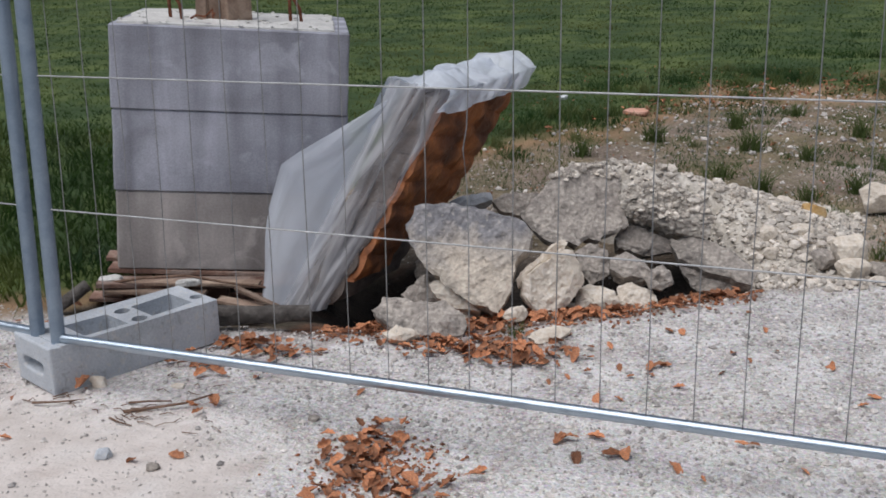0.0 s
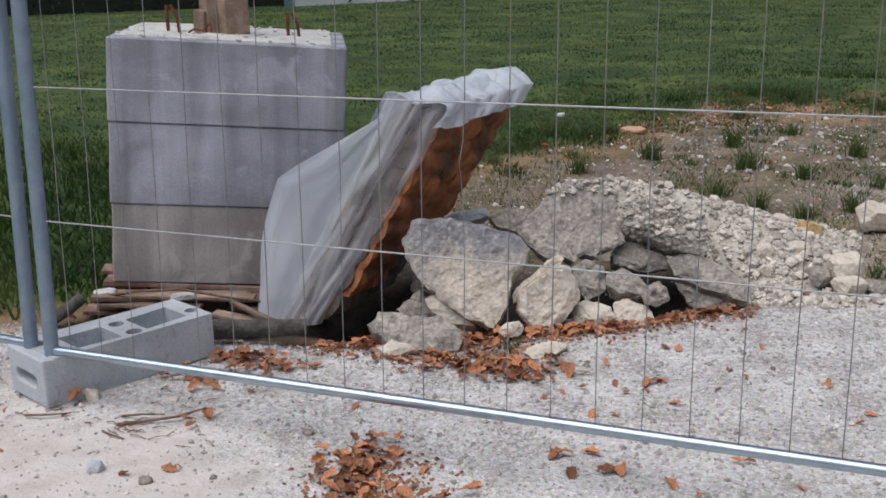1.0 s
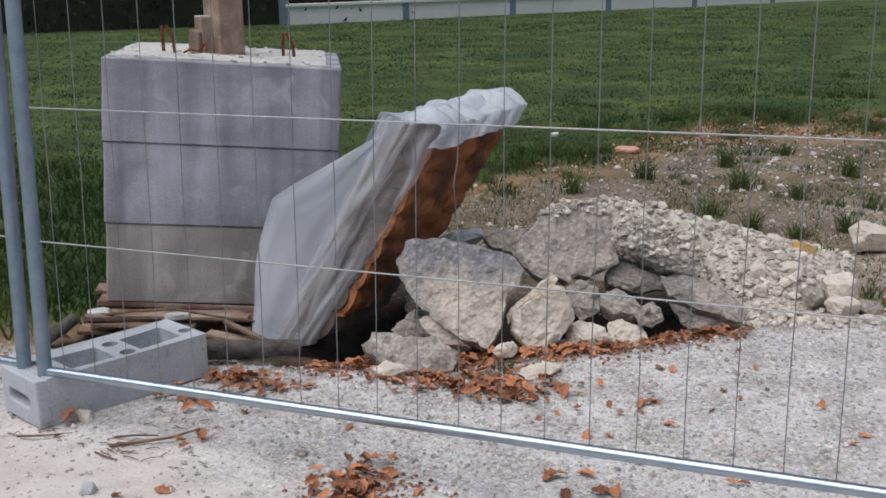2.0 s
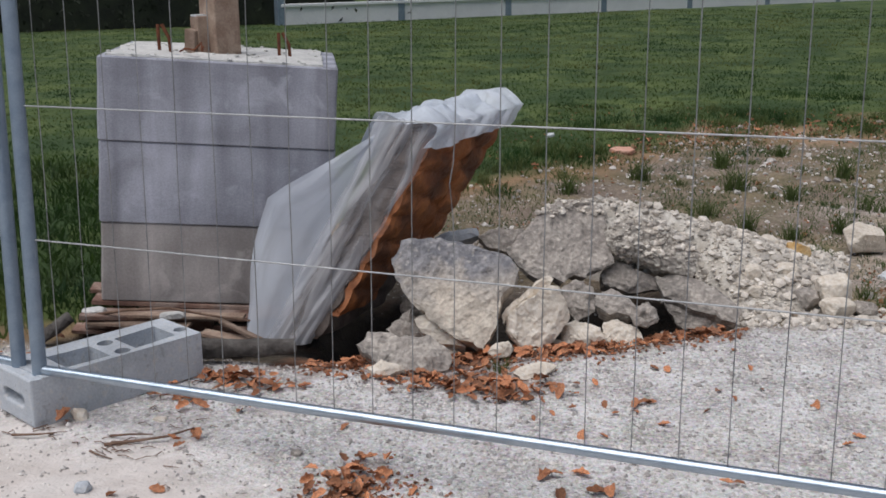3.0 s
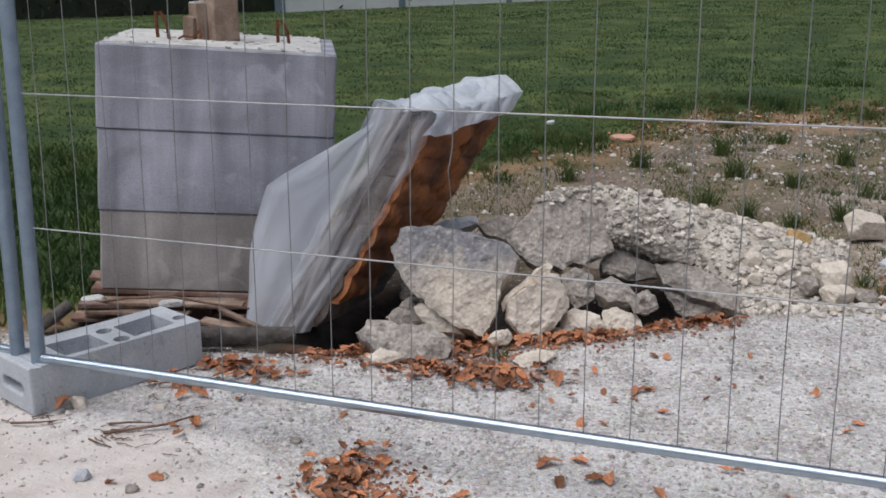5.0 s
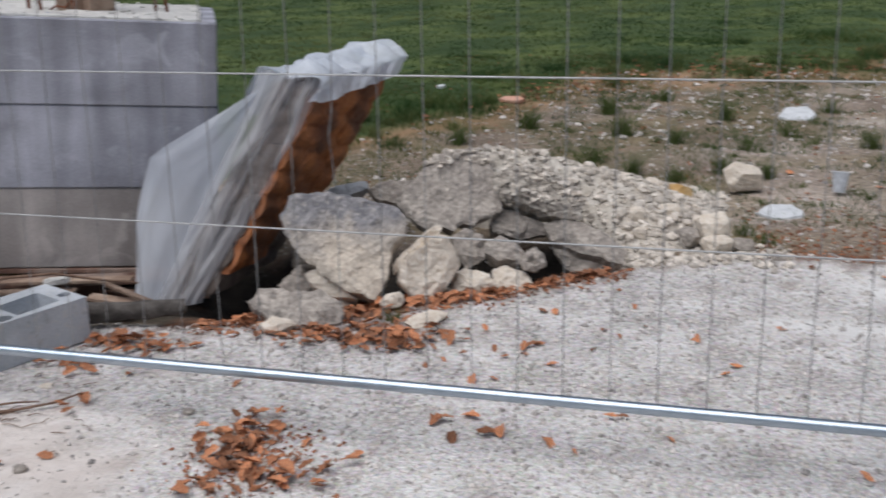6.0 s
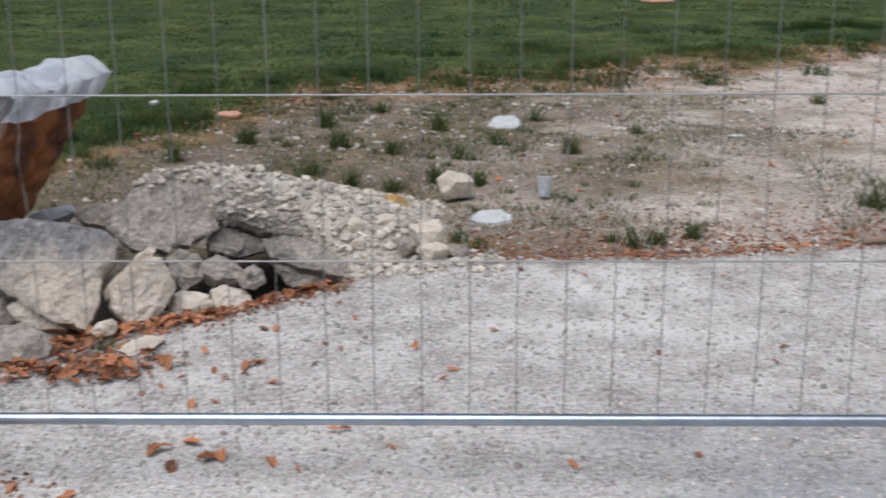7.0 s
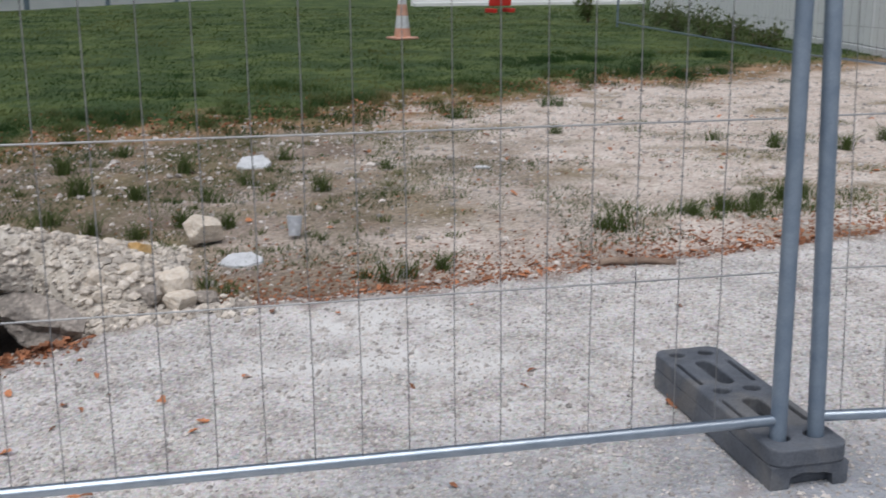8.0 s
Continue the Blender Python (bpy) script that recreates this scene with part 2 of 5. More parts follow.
def build_ground():
    xs, ys = spread(-2.0, 6.0, 0.045, 900), spread(-1.2, 7.5, 0.045, 900)
    verts, grass, lot, sand, chalk, tar, pale, duff, shade_earth = [], [], [], [], [], [], [], [], []
    for y in ys:
        for x in xs:
            verts.append((x, y, ground_z(x, y)))
            grass.append(grass_amount(x, y))
            sand.append(min(1.0, max(0.0, bump_at(x, y, 0.12, -0.45, 0.75, 0.50, 1.9) - 0.35 + 0.6 * fbm(x, y, 2.5, 12.0))))
            chalk.append(min(0.95, max(0.0, bump_at(x, y, 2.68, 1.36, 0.30, 0.30, 1.25) + bump_at(x, y, 2.75, 0.93, 0.65, 0.12, 1.15) - 0.35 + 0.9 * fbm(x, y, 4.5, 21.0))))
            tar.append(min(1.0, max(0.0, bump_at(x, y, 3.75, -0.55, 1.25, 0.95, 1.7) - 0.4 + 0.5 * fbm(x, y, 2.0, 31.0))))
            e0 = y - lot_edge(x)
            duff.append(min(1.0, max(0.0, (math.exp(-((e0 - 0.06) / 0.13) ** 2) * ((0.3 < x < 1.75) + 0.6 * (2.3 < x < 5.2)) + 0.75 * bump_at(x, y, 1.0, -0.15, 0.11, 0.10, 0.8) + bump_at(x, y, 1.02, 0.70, 0.3, 0.10, 0.9)) * 1.3 - 0.25 + 0.8 * fbm(x, y, 9.0, 61.0))) if (y < 3 and -0.5 < x < 5.5) else 0.0)
            # dark earth by column and bundle, carried through the rubble as painted gap shade
            shade_earth.append(min(1.0, max(0.0, 1.6 * bump_at(x, y, -0.1, 1.05, 1.15, 0.55, 1.0) + 1.6 * bump_at(x, y, 1.35, 1.58, 0.25, 0.2, 1.0) + (1.5 * math.exp(-((y - lot_edge(x) - 0.45) / 0.30) ** 2) if 0.4 < x < 1.7 else 0.0) - 0.35 + 0.5 * fbm(x, y, 3.5, 81.0))))
            pale.append(min(1.0, max(0.0, 0.45 * (x - 2.3) + 0.8 * fbm(x, y, 1.1, 41.0))))
            e = lot_edge(x) - y + 0.10 * fbm(x, y, 5.0, 3.0)
            lot.append(min(1.0, max(0.0, 0.5 + e / 0.12)))
    w = len(xs)
    faces = [(j * w + i, j * w + i + 1, (j + 1) * w + i + 1, (j + 1) * w + i) for j in range(len(ys) - 1) for i in range(w - 1)]
    me = bpy.data.meshes.new("ground")
    me.from_pydata(verts, [], faces)
    for nm, vals in (("grass", grass), ("lot", lot), ("sand", sand), ("chalk", chalk), ("tar", tar), ("pale", pale), ("duff", duff), ("shade_earth", shade_earth)):
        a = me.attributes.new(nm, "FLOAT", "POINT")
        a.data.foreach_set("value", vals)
    me.polygons.foreach_set("use_smooth", [True] * len(me.polygons))
    m = bpy.data.materials.new("ground_gravel_dirt_grass")
    m.use_nodes = True
    n, l = m.node_tree.nodes, m.node_tree.links
    b = n["Principled BSDF"]
    b.inputs["Roughness"].default_value = 0.95
    co = n.new("ShaderNodeTexCoord")

    def noisy(sc, detail=6.0):
        t = n.new("ShaderNodeTexNoise")
        t.inputs["Scale"].default_value, t.inputs["Detail"].default_value = sc, detail
        l.new(co.outputs["Object"], t.inputs["Vector"])
        return t.outputs[0]

    def ramp(src, lo, hi):
        r = n.new("ShaderNodeMapRange")
        r.inputs[1].default_value, r.inputs[2].default_value = lo, hi
        l.new(src, r.inputs[0])
        return r.outputs[0]

    def mix(fac, a, c, blend="MIX"):
        x = n.new("ShaderNodeMix")
        x.data_type, x.blend_type = "RGBA", blend
        for sock, v in ((x.inputs[0], fac), (x.inputs[6], a), (x.inputs[7], c)):
            if isinstance(v, (int, float)):
                sock.default_value = v
            elif isinstance(v, tuple):
                sock.default_value = (*v, 1)
            else:
                l.new(v, sock)
        return x.outputs[2]

    def attr(nm):
        a = n.new("ShaderNodeAttribute")
        a.attribute_name = nm
        return a.outputs["Fac"]

    vor = n.new("ShaderNodeTexVoronoi")
    vor.inputs["Scale"].default_value = 120
    l.new(co.outputs["Object"], vor.inputs["Vector"])
    vor.inputs["Randomness"].default_value = 1.0
    vor2 = n.new("ShaderNodeTexVoronoi")
    vor2.inputs["Scale"].default_value = 170
    l.new(co.outputs["Object"], vor2.inputs["Vector"])
    gravel = mix(ramp(noisy(3.0, 8), 0.35, 0.65), (0.48, 0.43, 0.40), (0.62, 0.565, 0.53))
    gravel = mix(ramp(noisy(0.9, 4), 0.45, 0.62), gravel, (0.62, 0.565, 0.52))
    gravel = mix(0.26, gravel, vor.outputs["Color"], "SOFT_LIGHT")
    gravel = mix(0.22, gravel, vor2.outputs["Color"], "OVERLAY")
    gravel = mix(ramp(noisy(95, 4), 0.24, 0.31), (0.26, 0.245, 0.24), gravel)
    hs = n.new("ShaderNodeHueSaturation")
    hs.inputs["Saturation"].default_value = 0.4
    l.new(gravel, hs.inputs["Color"])
    gravel = mix(0.4, hs.outputs[0], ramp(noisy(55, 9), 0.3, 0.7), "OVERLAY")
    gravel = mix(0.3, gravel, ramp(noisy(6.0, 9), 0.25, 0.75), "OVERLAY")
    gravel = mix(ramp(noisy(110, 3), 0.61, 0.66), gravel, (0.84, 0.82, 0.79))
    gravel = mix(attr("sand"), gravel, mix(ramp(noisy(6.0, 9), 0.35, 0.65), (0.56, 0.505, 0.465), (0.68, 0.62, 0.58)))
    gravel = mix(attr("chalk"), gravel, (0.79, 0.785, 0.77))
    gravel = mix(attr("tar"), gravel, mix(ramp(noisy(8.0, 8), 0.35, 0.65), (0.265, 0.29, 0.335), (0.365, 0.39, 0.44)))
    dirt = mix(ramp(noisy(2.2, 8), 0.38, 0.62), (0.20, 0.155, 0.12), (0.35, 0.285, 0.235))
    moss = mix(ramp(noisy(5.0, 9), 0.4, 0.6), (0.145, 0.122, 0.07), (0.235, 0.18, 0.125))
    dirt = mix(ramp(noisy(1.1, 9), 0.40, 0.56), dirt, moss)
    dirt = mix(attr("pale"), dirt, mix(ramp(noisy(4.0, 8), 0.35, 0.65), (0.54, 0.455, 0.395), (0.67, 0.595, 0.535)))
    dirt = mix(ramp(noisy(1.7, 10), 0.52, 0.72), dirt, (0.22, 0.175, 0.10))
    dirt = mix(ramp(noisy(14.0, 9), 0.60, 0.75), dirt, (0.16, 0.12, 0.08))
    dirt = mix(ramp(noisy(70, 3), 0.66, 0.72), dirt, (0.72, 0.68, 0.62))
    dirt = mix(0.4, dirt, ramp(noisy(45, 6), 0.3, 0.7), "OVERLAY")
    turf = mix(ramp(noisy(1.1, 8), 0.4, 0.6), (0.030, 0.060, 0.013), (0.095, 0.130, 0.034))
    turf = mix(ramp(noisy(3.5, 8), 0.5, 0.62), turf, (0.040, 0.075, 0.020))
    # earth near black, so the hollows' shade is partly in the colour
    dirt = mix(attr("shade_earth"), dirt, mix(ramp(noisy(9.0, 8), 0.35, 0.65), (0.014, 0.011, 0.009), (0.04, 0.032, 0.025)))
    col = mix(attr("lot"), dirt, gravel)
    col = mix(attr("duff"), col, mix(ramp(noisy(30.0, 6), 0.35, 0.65), (0.07, 0.03, 0.018), (0.22, 0.09, 0.04)))
    edge = mix(ramp(noisy(2.6, 8), 0.4, 0.6), (0.20, 0.135, 0.07), (0.36, 0.23, 0.135))
    col = mix(ramp(attr("grass"), 0.02, 0.35), col, edge)
    col = mix(ramp(attr("grass"), 0.42, 0.85), col, turf)
    l.new(col, b.inputs["Base Color"])
    bp = n.new("ShaderNodeBump")
    bp.inputs["Distance"].default_value = 0.010
    flat = n.new("ShaderNodeMapRange")
    flat.inputs[3].default_value, flat.inputs[4].default_value = 0.55, 0.18
    l.new(attr("sand"), flat.inputs[0])
    l.new(flat.outputs[0], bp.inputs["Strength"])
    l.new(vor.outputs["Distance"], bp.inputs["Height"])
    bp2 = n.new("ShaderNodeBump")
    bp2.inputs["Strength"].default_value, bp2.inputs["Distance"].default_value = 0.45, 0.015
    l.new(noisy(38, 8), bp2.inputs["Height"])
    l.new(bp.outputs[0], bp2.inputs["Normal"])
    l.new(bp2.outputs[0], b.inputs["Normal"])
    me.materials.append(m)
    tagged(new("ground", me), "pale compacted gravel lot running into bare dirt and mown grass", "ground", kind="structure")


build_ground()

# ---- mesh fence panels ----
LEAN = 0.085          # the panels lean back
PITCH, LENGTH = 0.105, 3.465


def fence_panel(at, length, label, post_x=None):
    f = thing("mesh_fence", label, "mesh fence", at, group="temporary fence panels")
    px0, px1 = post_x or (0.0, length)
    for x in (px0, px1):
        part("post", rod((x, 0, 0.07), (x, 0, 2.0), 0.020, 16), M_POST, f, smooth=True)
    part("bottom_tube", rod((px0 + 0.015, 0, 0.15), (px1 - 0.015, 0, 0.15), 0.0135, 14), M_ZINC, f, "shiny galvanised tube", smooth=True)
    part("top_tube", rod((0.02, 0, 1.98), (length - 0.02, 0, 1.98), 0.0135, 14), M_ZINC, f, smooth=True)
    for z in (0.519, 0.875, 1.24, 1.60):
        part("horizontal_wire", rod((0.015, -0.008, z), (length - 0.015, -0.008, z), 0.0021, 6), M_RAIL, f, smooth=True)
    n = int((length - 0.03) / PITCH)
    for i in range(n):
        x = (i + 0.54) * PITCH
        rnd = random.Random(i)
        pts = [(x, -0.004, 0.15), (x + rnd.uniform(-1, 1) * 0.002, -0.004, 0.35), (x, -0.004, 0.523), (x + rnd.uniform(-1, 1) * 0.003, -0.004, 0.7), (x, -0.004, 0.879), (x, -0.004, 1.24), (x, -0.004, 1.98)]
        if i == 11:
            pts[3:4] = [(x - 0.004, -0.004, 0.66), (x - 0.012, -0.006, 0.74), (x - 0.004, -0.004, 0.79)]
        part("vertical_wire", tube_path(pts, 0.0014, 5), M_WIRE, f, smooth=True)
    return f


def stand(x, y, angle):
    return Matrix.Translation((x, y, 0)) @ Matrix.Rotation(radians(angle), 4, "Z") @ Matrix(((1, 0, 0, 0), (0, 1, LEAN, -LEAN * 0.15), (0, 0, 1, 0), (0, 0, 0, 1)))


FENCE_LABEL = "galvanised steel temporary fence panel of thin welded wires"
fence_panel(stand(0.0, 0.0, 0), LENGTH, "galvanised temporary fence panel of welded wires, one wire kinked", (-0.015, 3.482))
fence_panel(stand(3.580, 0.0, -10) @ Matrix(((1, 0, -0.07, 0.007), (0, 1, 0, 0), (0, 0, 1, 0), (0, 0, 0, 1))), LENGTH, FENCE_LABEL)
fence_panel(stand(-0.114 - LENGTH * math.cos(radians(-4)), 0.03 + LENGTH * math.sin(radians(4)), -4), LENGTH, FENCE_LABEL)


# ---- fence feet ----
def ring(cx, cy, rx, ry, n=14):
    return [(cx + rx * math.cos(2 * math.pi * k / n), cy + ry * math.sin(2 * math.pi * k / n)) for k in range(n)]


def stadium(cx, cy, half, r, n=6, upright=False):
    pts = [(cx + half + r * math.cos(a), cy + r * math.sin(a)) for a in [math.pi * (k / n - 0.5) for k in range(n + 1)]]
    pts += [(cx - half - r * math.cos(a), cy - r * math.sin(a)) for a in [math.pi * (k / n - 0.5) for k in range(n + 1)]]
    if upright:
        pts = [(cx + (y - cy), cy + (x - cx)) for x, y in pts][::-1]
    return pts


def round_rect(w, l, r, n=4):
    """An outline of width w about x=0, from y=0 to y=l."""
    out = []
    for cx, cy, a0 in ((w / 2 - r, r, -90), (w / 2 - r, l - r, 0), (-w / 2 + r, l - r, 90), (-w / 2 + r, r, 180)):
        for k in range(n + 1):
            a = radians(a0 + 90 * k / n)
            out.append((cx + r * math.cos(a), cy + r * math.sin(a)))
    return out


def pierced(outline, holes, z0, z1):
    """A plate between two heights with holes through it."""
    bm = bmesh.new()
    edges = []
    for loop in [outline] + holes:
        vs = [bm.verts.new((x, y, z1)) for x, y in loop]
        edges += [bm.edges.new((vs[k], vs[(k + 1) % len(vs)])) for k in range(len(vs))]
    bmesh.ops.triangle_fill(bm, edges=edges, use_beauty=True)
    ext = bmesh.ops.extrude_face_region(bm, geom=list(bm.faces))
    for g in ext["geom"]:
        if isinstance(g, bmesh.types.BMVert):
            g.co.z = z0
    bmesh.ops.recalc_face_normals(bm, faces=bm.faces)
    return bm


def add_bottom(bm, outline, z0, z1):
    lo = [bm.verts.new((x, y, z0)) for x, y in outline]
    hi = [bm.verts.new((x, y, z1)) for x, y in outline]
    n = len(lo)
    for k in range(n):
        bm.faces.new((lo[k], lo[(k + 1) % n], hi[(k + 1) % n], hi[k]))
    bm.faces.new(lo[::-1])
    bm.faces.new(hi)
    return bm


def soften(ob, w, y0=-1.0, y1=9.0):
    """Round the sharp edges that lie between y0 and y1."""
    me = ob.data
    bm = bmesh.new()
    bm.from_mesh(me)
    lay = bm.edges.layers.float.new("bevel_weight_edge")
    for e in bm.edges:
        if len(e.link_faces) == 2 and e.calc_face_angle() > radians(50) and all(y0 < v.co.y < y1 for v in e.verts):
            e[lay] = 1.0
    bm.to_mesh(me)
    bm.free()
    m = ob.modifiers.new("bevel", "BEVEL")
    m.width, m.segments, m.limit_method = w, 2, "WEIGHT"
    return ob


def concrete_foot(at):
    f = thing("concrete_fence_foot", "pale grey concrete fence foot with pockets and round holes", "fence foot", at)
    W, L, H = 0.215, 0.552, 0.128
    plan = [(x, y * (L - 0.0345) / L + 0.0345) for x, y in round_rect(W, L, 0.002)]
    pocket = lambda cy: [(-0.062, cy - 0.07), (0.062, cy - 0.07), (0.062, cy + 0.07), (-0.062, cy + 0.07)]
    holes = [ring(-0.05, 0.075, 0.023, 0.023), ring(0.05, 0.075, 0.023, 0.023), pocket(0.20)[:], ring(-0.05, 0.315, 0.024, 0.024), ring(0.05, 0.315, 0.024, 0.024),
             [(x, y) for x, y in pocket(0.422)], ring(0.03, 0.527, 0.020, 0.020)]
    body = pierced(plan, holes, 0.05, H)
    add_bottom(body, plan, 0.0, 0.0503)
    front = pierced([(x, z) for x, z in ((-W / 2, 0.0), (W / 2, 0.0), (W / 2, H - 0.004), (-W / 2, H - 0.004))], [stadium(-0.005, 0.066, 0.045, 0.017)], 0.0, 0.0345)
    bmesh.ops.rotate(front, verts=front.verts, matrix=Matrix.Rotation(radians(90), 3, "X"))
    bmesh.ops.translate(front, verts=front.verts, vec=(0, 0.0345, 0))
    for bm in (body, front):
        for v in bm.verts:
            if v.co.z > 0.1:
                v.co.z += (0.022 if v.co.y < 0.45 * L else 0.006) * (2 * (v.co.y / L - 0.45)) ** 2
            v.co.x += 0.002 * noise.noise(v.co * 14)
    soften(part("body", body, M_FOOT, f), 0.010, 0.04)
    soften(part("end_wall", front, M_FOOT, f, "end wall with an oval grip hole"), 0.007, -1, 0.03)
    return f


def plastic_foot(at):
    f = thing("plastic_fence_foot", "dirty black recycled plastic fence foot with slots and holes", "fence foot", at)
    W, L, H = 0.205, 0.70, 0.105
    plan = round_rect(W, L, 0.035)
    thin = lambda x, cy, h: stadium(x, cy, h, 0.006, 4, True)
    holes = [ring(-0.045, 0.075, 0.024, 0.024), ring(0.045, 0.075, 0.024, 0.024),
             stadium(0.0, 0.235, 0.055, 0.026, 5, True), thin(-0.075, 0.235, 0.08), thin(0.075, 0.235, 0.08),
             ring(-0.045, 0.375, 0.024, 0.02), ring(0.045, 0.375, 0.024, 0.02),
             stadium(0.0, 0.505, 0.065, 0.024, 5, True), thin(-0.078, 0.505, 0.075), thin(0.078, 0.505, 0.075),
             ring(-0.045, 0.65, 0.024, 0.02), ring(0.045, 0.65, 0.024, 0.02)]
    body = pierced(plan, holes, 0.06, H)
    low = [(x * 1.004, 0.03 + y * (L - 0.03) / L) for x, y in plan]
    add_bottom(body, low, 0.0, 0.0603)
    roughen(body, 0.0012, 12, 3)
    soften(part("body", body, M_RUBBER, f), 0.005)
    notch = [(-W * 0.498, 0.0), (-0.055, 0.0), (-0.05, 0.03), (-0.02, 0.04), (0.04, 0.036), (0.06, 0.03), (0.065, 0.0), (W * 0.498, 0.0), (W * 0.5, 0.06), (-W * 0.5, 0.06)]
    end = pierced(notch, [], 0.0, 0.045)
    bmesh.ops.rotate(end, verts=end.verts, matrix=Matrix.Rotation(radians(90), 3, "X"))
    bmesh.ops.translate(end, verts=end.verts, vec=(0, 0.05, 0))
    roughen(end, 0.0015, 14, 5)
    part("end_wall", end, M_RUBBER, f, "worn end wall with a lifting notch")
    return f


concrete_foot(Matrix.Translation((-0.094, -0.030, 0)) @ Matrix.Rotation(radians(-22), 4, "Z"))
plastic_foot(Matrix.Translation((3.535, -0.08, 0)) @ Matrix.Rotation(radians(1), 4, "Z"))

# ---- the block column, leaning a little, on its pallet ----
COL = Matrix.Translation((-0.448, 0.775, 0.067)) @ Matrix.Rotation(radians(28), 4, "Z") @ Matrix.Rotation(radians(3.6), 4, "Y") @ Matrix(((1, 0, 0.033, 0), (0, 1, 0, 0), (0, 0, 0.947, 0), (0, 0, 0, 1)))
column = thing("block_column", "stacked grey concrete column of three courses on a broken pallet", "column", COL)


def course(k, w, d, x0, y0, cap=False):
    bm = bmesh.new()
    plan = [(x + w / 2, y) for x, y in round_rect(w, d, 0.010)]
    z0, z1 = 0.308 * k + 0.0015, 0.308 * (k + 1) - 0.0015
    rows = [(z0, -0.004), (z0 + 0.004, 0.0), (z0 + 0.09, 0.001), (z0 + 0.2, -0.001), (z1 - 0.005, 0.0), (z1, -0.005)]
    rings = []
    for z, off in rows:
        r = []
        for x, y in plan:
            vx, vy = x - w / 2, y - d / 2
            f = 1 + off / max(abs(vx), abs(vy))
            r.append(bm.verts.new((x0 + w / 2 + vx * f, y0 + d / 2 + vy * f, z + 0.003 * noise.noise(Vector((x * 9, y * 9, k))))))
        rings.append(r)
    n = len(plan)
    for a, b in zip(rings, rings[1:]):
        for i in range(n):
            bm.faces.new((a[i], a[(i + 1) % n], b[(i + 1) % n], b[i]))
    bm.faces.new(rings[0][::-1])
    bm.faces.new(rings[-1])
    return bm


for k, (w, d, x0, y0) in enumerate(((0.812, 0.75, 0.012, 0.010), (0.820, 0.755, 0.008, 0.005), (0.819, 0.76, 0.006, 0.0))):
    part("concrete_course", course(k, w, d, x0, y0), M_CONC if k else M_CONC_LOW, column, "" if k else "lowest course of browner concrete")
core = box(0.740, 0.70, 0.02, Matrix.Translation((0.400, 0.38, 0.919)))
bmesh.ops.subdivide_edges(core, edges=core.edges, cuts=9, use_grid_fill=True)
roughen(core, 0.012, 12, 8)
part("concrete_fill", core, M_CONC_TOP, column, "pale rough poured concrete top")
crumbs = bmesh.new()
rnd = random.Random(5)
for _ in range(60):
    m = Matrix.Translation((rnd.uniform(0.03, 0.76), rnd.uniform(0.02, 0.73), 0.932)) @ Matrix.Rotation(rnd.uniform(0, 6), 4, "Z") @ Matrix.Diagonal((rnd.uniform(.004, .014), rnd.uniform(.004, .012), .005, 1))
    bmesh.ops.create_icosphere(crumbs, subdivisions=1, radius=1, matrix=m)
part("crumb_cover", crumbs, M_CONC_TOP, column)


def rebar_pair(u, v, h, lean):
    p = COL @ Vector((u, v, 0.92))
    ob = thing("rebar_hairpin", "short rusty rebar ends sticking out of concrete", "rebar", Matrix.Translation(p), group="rebar ends on the column")
    part("bar", tube_path([(0, 0, -0.04), (lean * 0.4, 0, h * 0.5), (lean, 0.004, h)], 0.0065, 7), M_RUST, ob, smooth=True)
    part("bar", tube_path([(0.035, 0.02, -0.04), (0.03 + lean * 0.3, 0.02, h * 0.5), (0.012 + lean, 0.01, h)], 0.0065, 7), M_RUST, ob, smooth=True)


rebar_pair(0.17, 0.26, 0.10, -0.004)
rebar_pair(0.60, 0.30, 0.085, -0.002)
P = COL @ Vector((0.385, 0.34, 0.92))
post = thing("timber_post", "weathered grey timber post standing on the concrete column", "post", Matrix.Translation(P) @ Matrix.Rotation(radians(62), 4, "Z"))
part("timber", roughen(box(0.105, 0.115, 1.5, Matrix.Translation((0, 0, 0.74)), 0.006), 0.002, 20, 4), M_WOOD, post)
part("end_paint", box(0.048, 0.040, 0.006, Matrix.Translation((-0.072, 0.022, 0.140))), M_PLATE, part("batten", roughen(box(0.045, 0.060, 0.137, Matrix.Translation((-0.074, 0.022, 0.0685)), 0.004), 0.002, 22, 9), M_WOOD, post, "short pale batten fixed to the post"), "whitish end")
wedge = part("wood_wedge", roughen(box(0.045, 0.04, 0.085, Matrix.Translation((0, 0, 0.04)) @ Matrix.Rotation(0.12, 4, "Y"), 0.004), 0.003, 25, 6), M_WOOD, None, at=Matrix.Translation(COL @ Vector((0.285, 0.30, 0.922))))
tagged(wedge, "small split wood wedge beside the timber post", "wedge")
wire = part("tie_wire", tube_path([(-.05, -.02, 0), (-.02, -.03, .012), (.01, -.02, .006), (.03, 0, .03), (.05, -.03, .004), (.07, -.05, .02)], 0.004, 6), M_RUST, None, at=Matrix.Translation(COL @ Vector((0.30, 0.2, 0.934))))
tagged(wire, "twisted rusty tie wire lying on the concrete top", "wire")

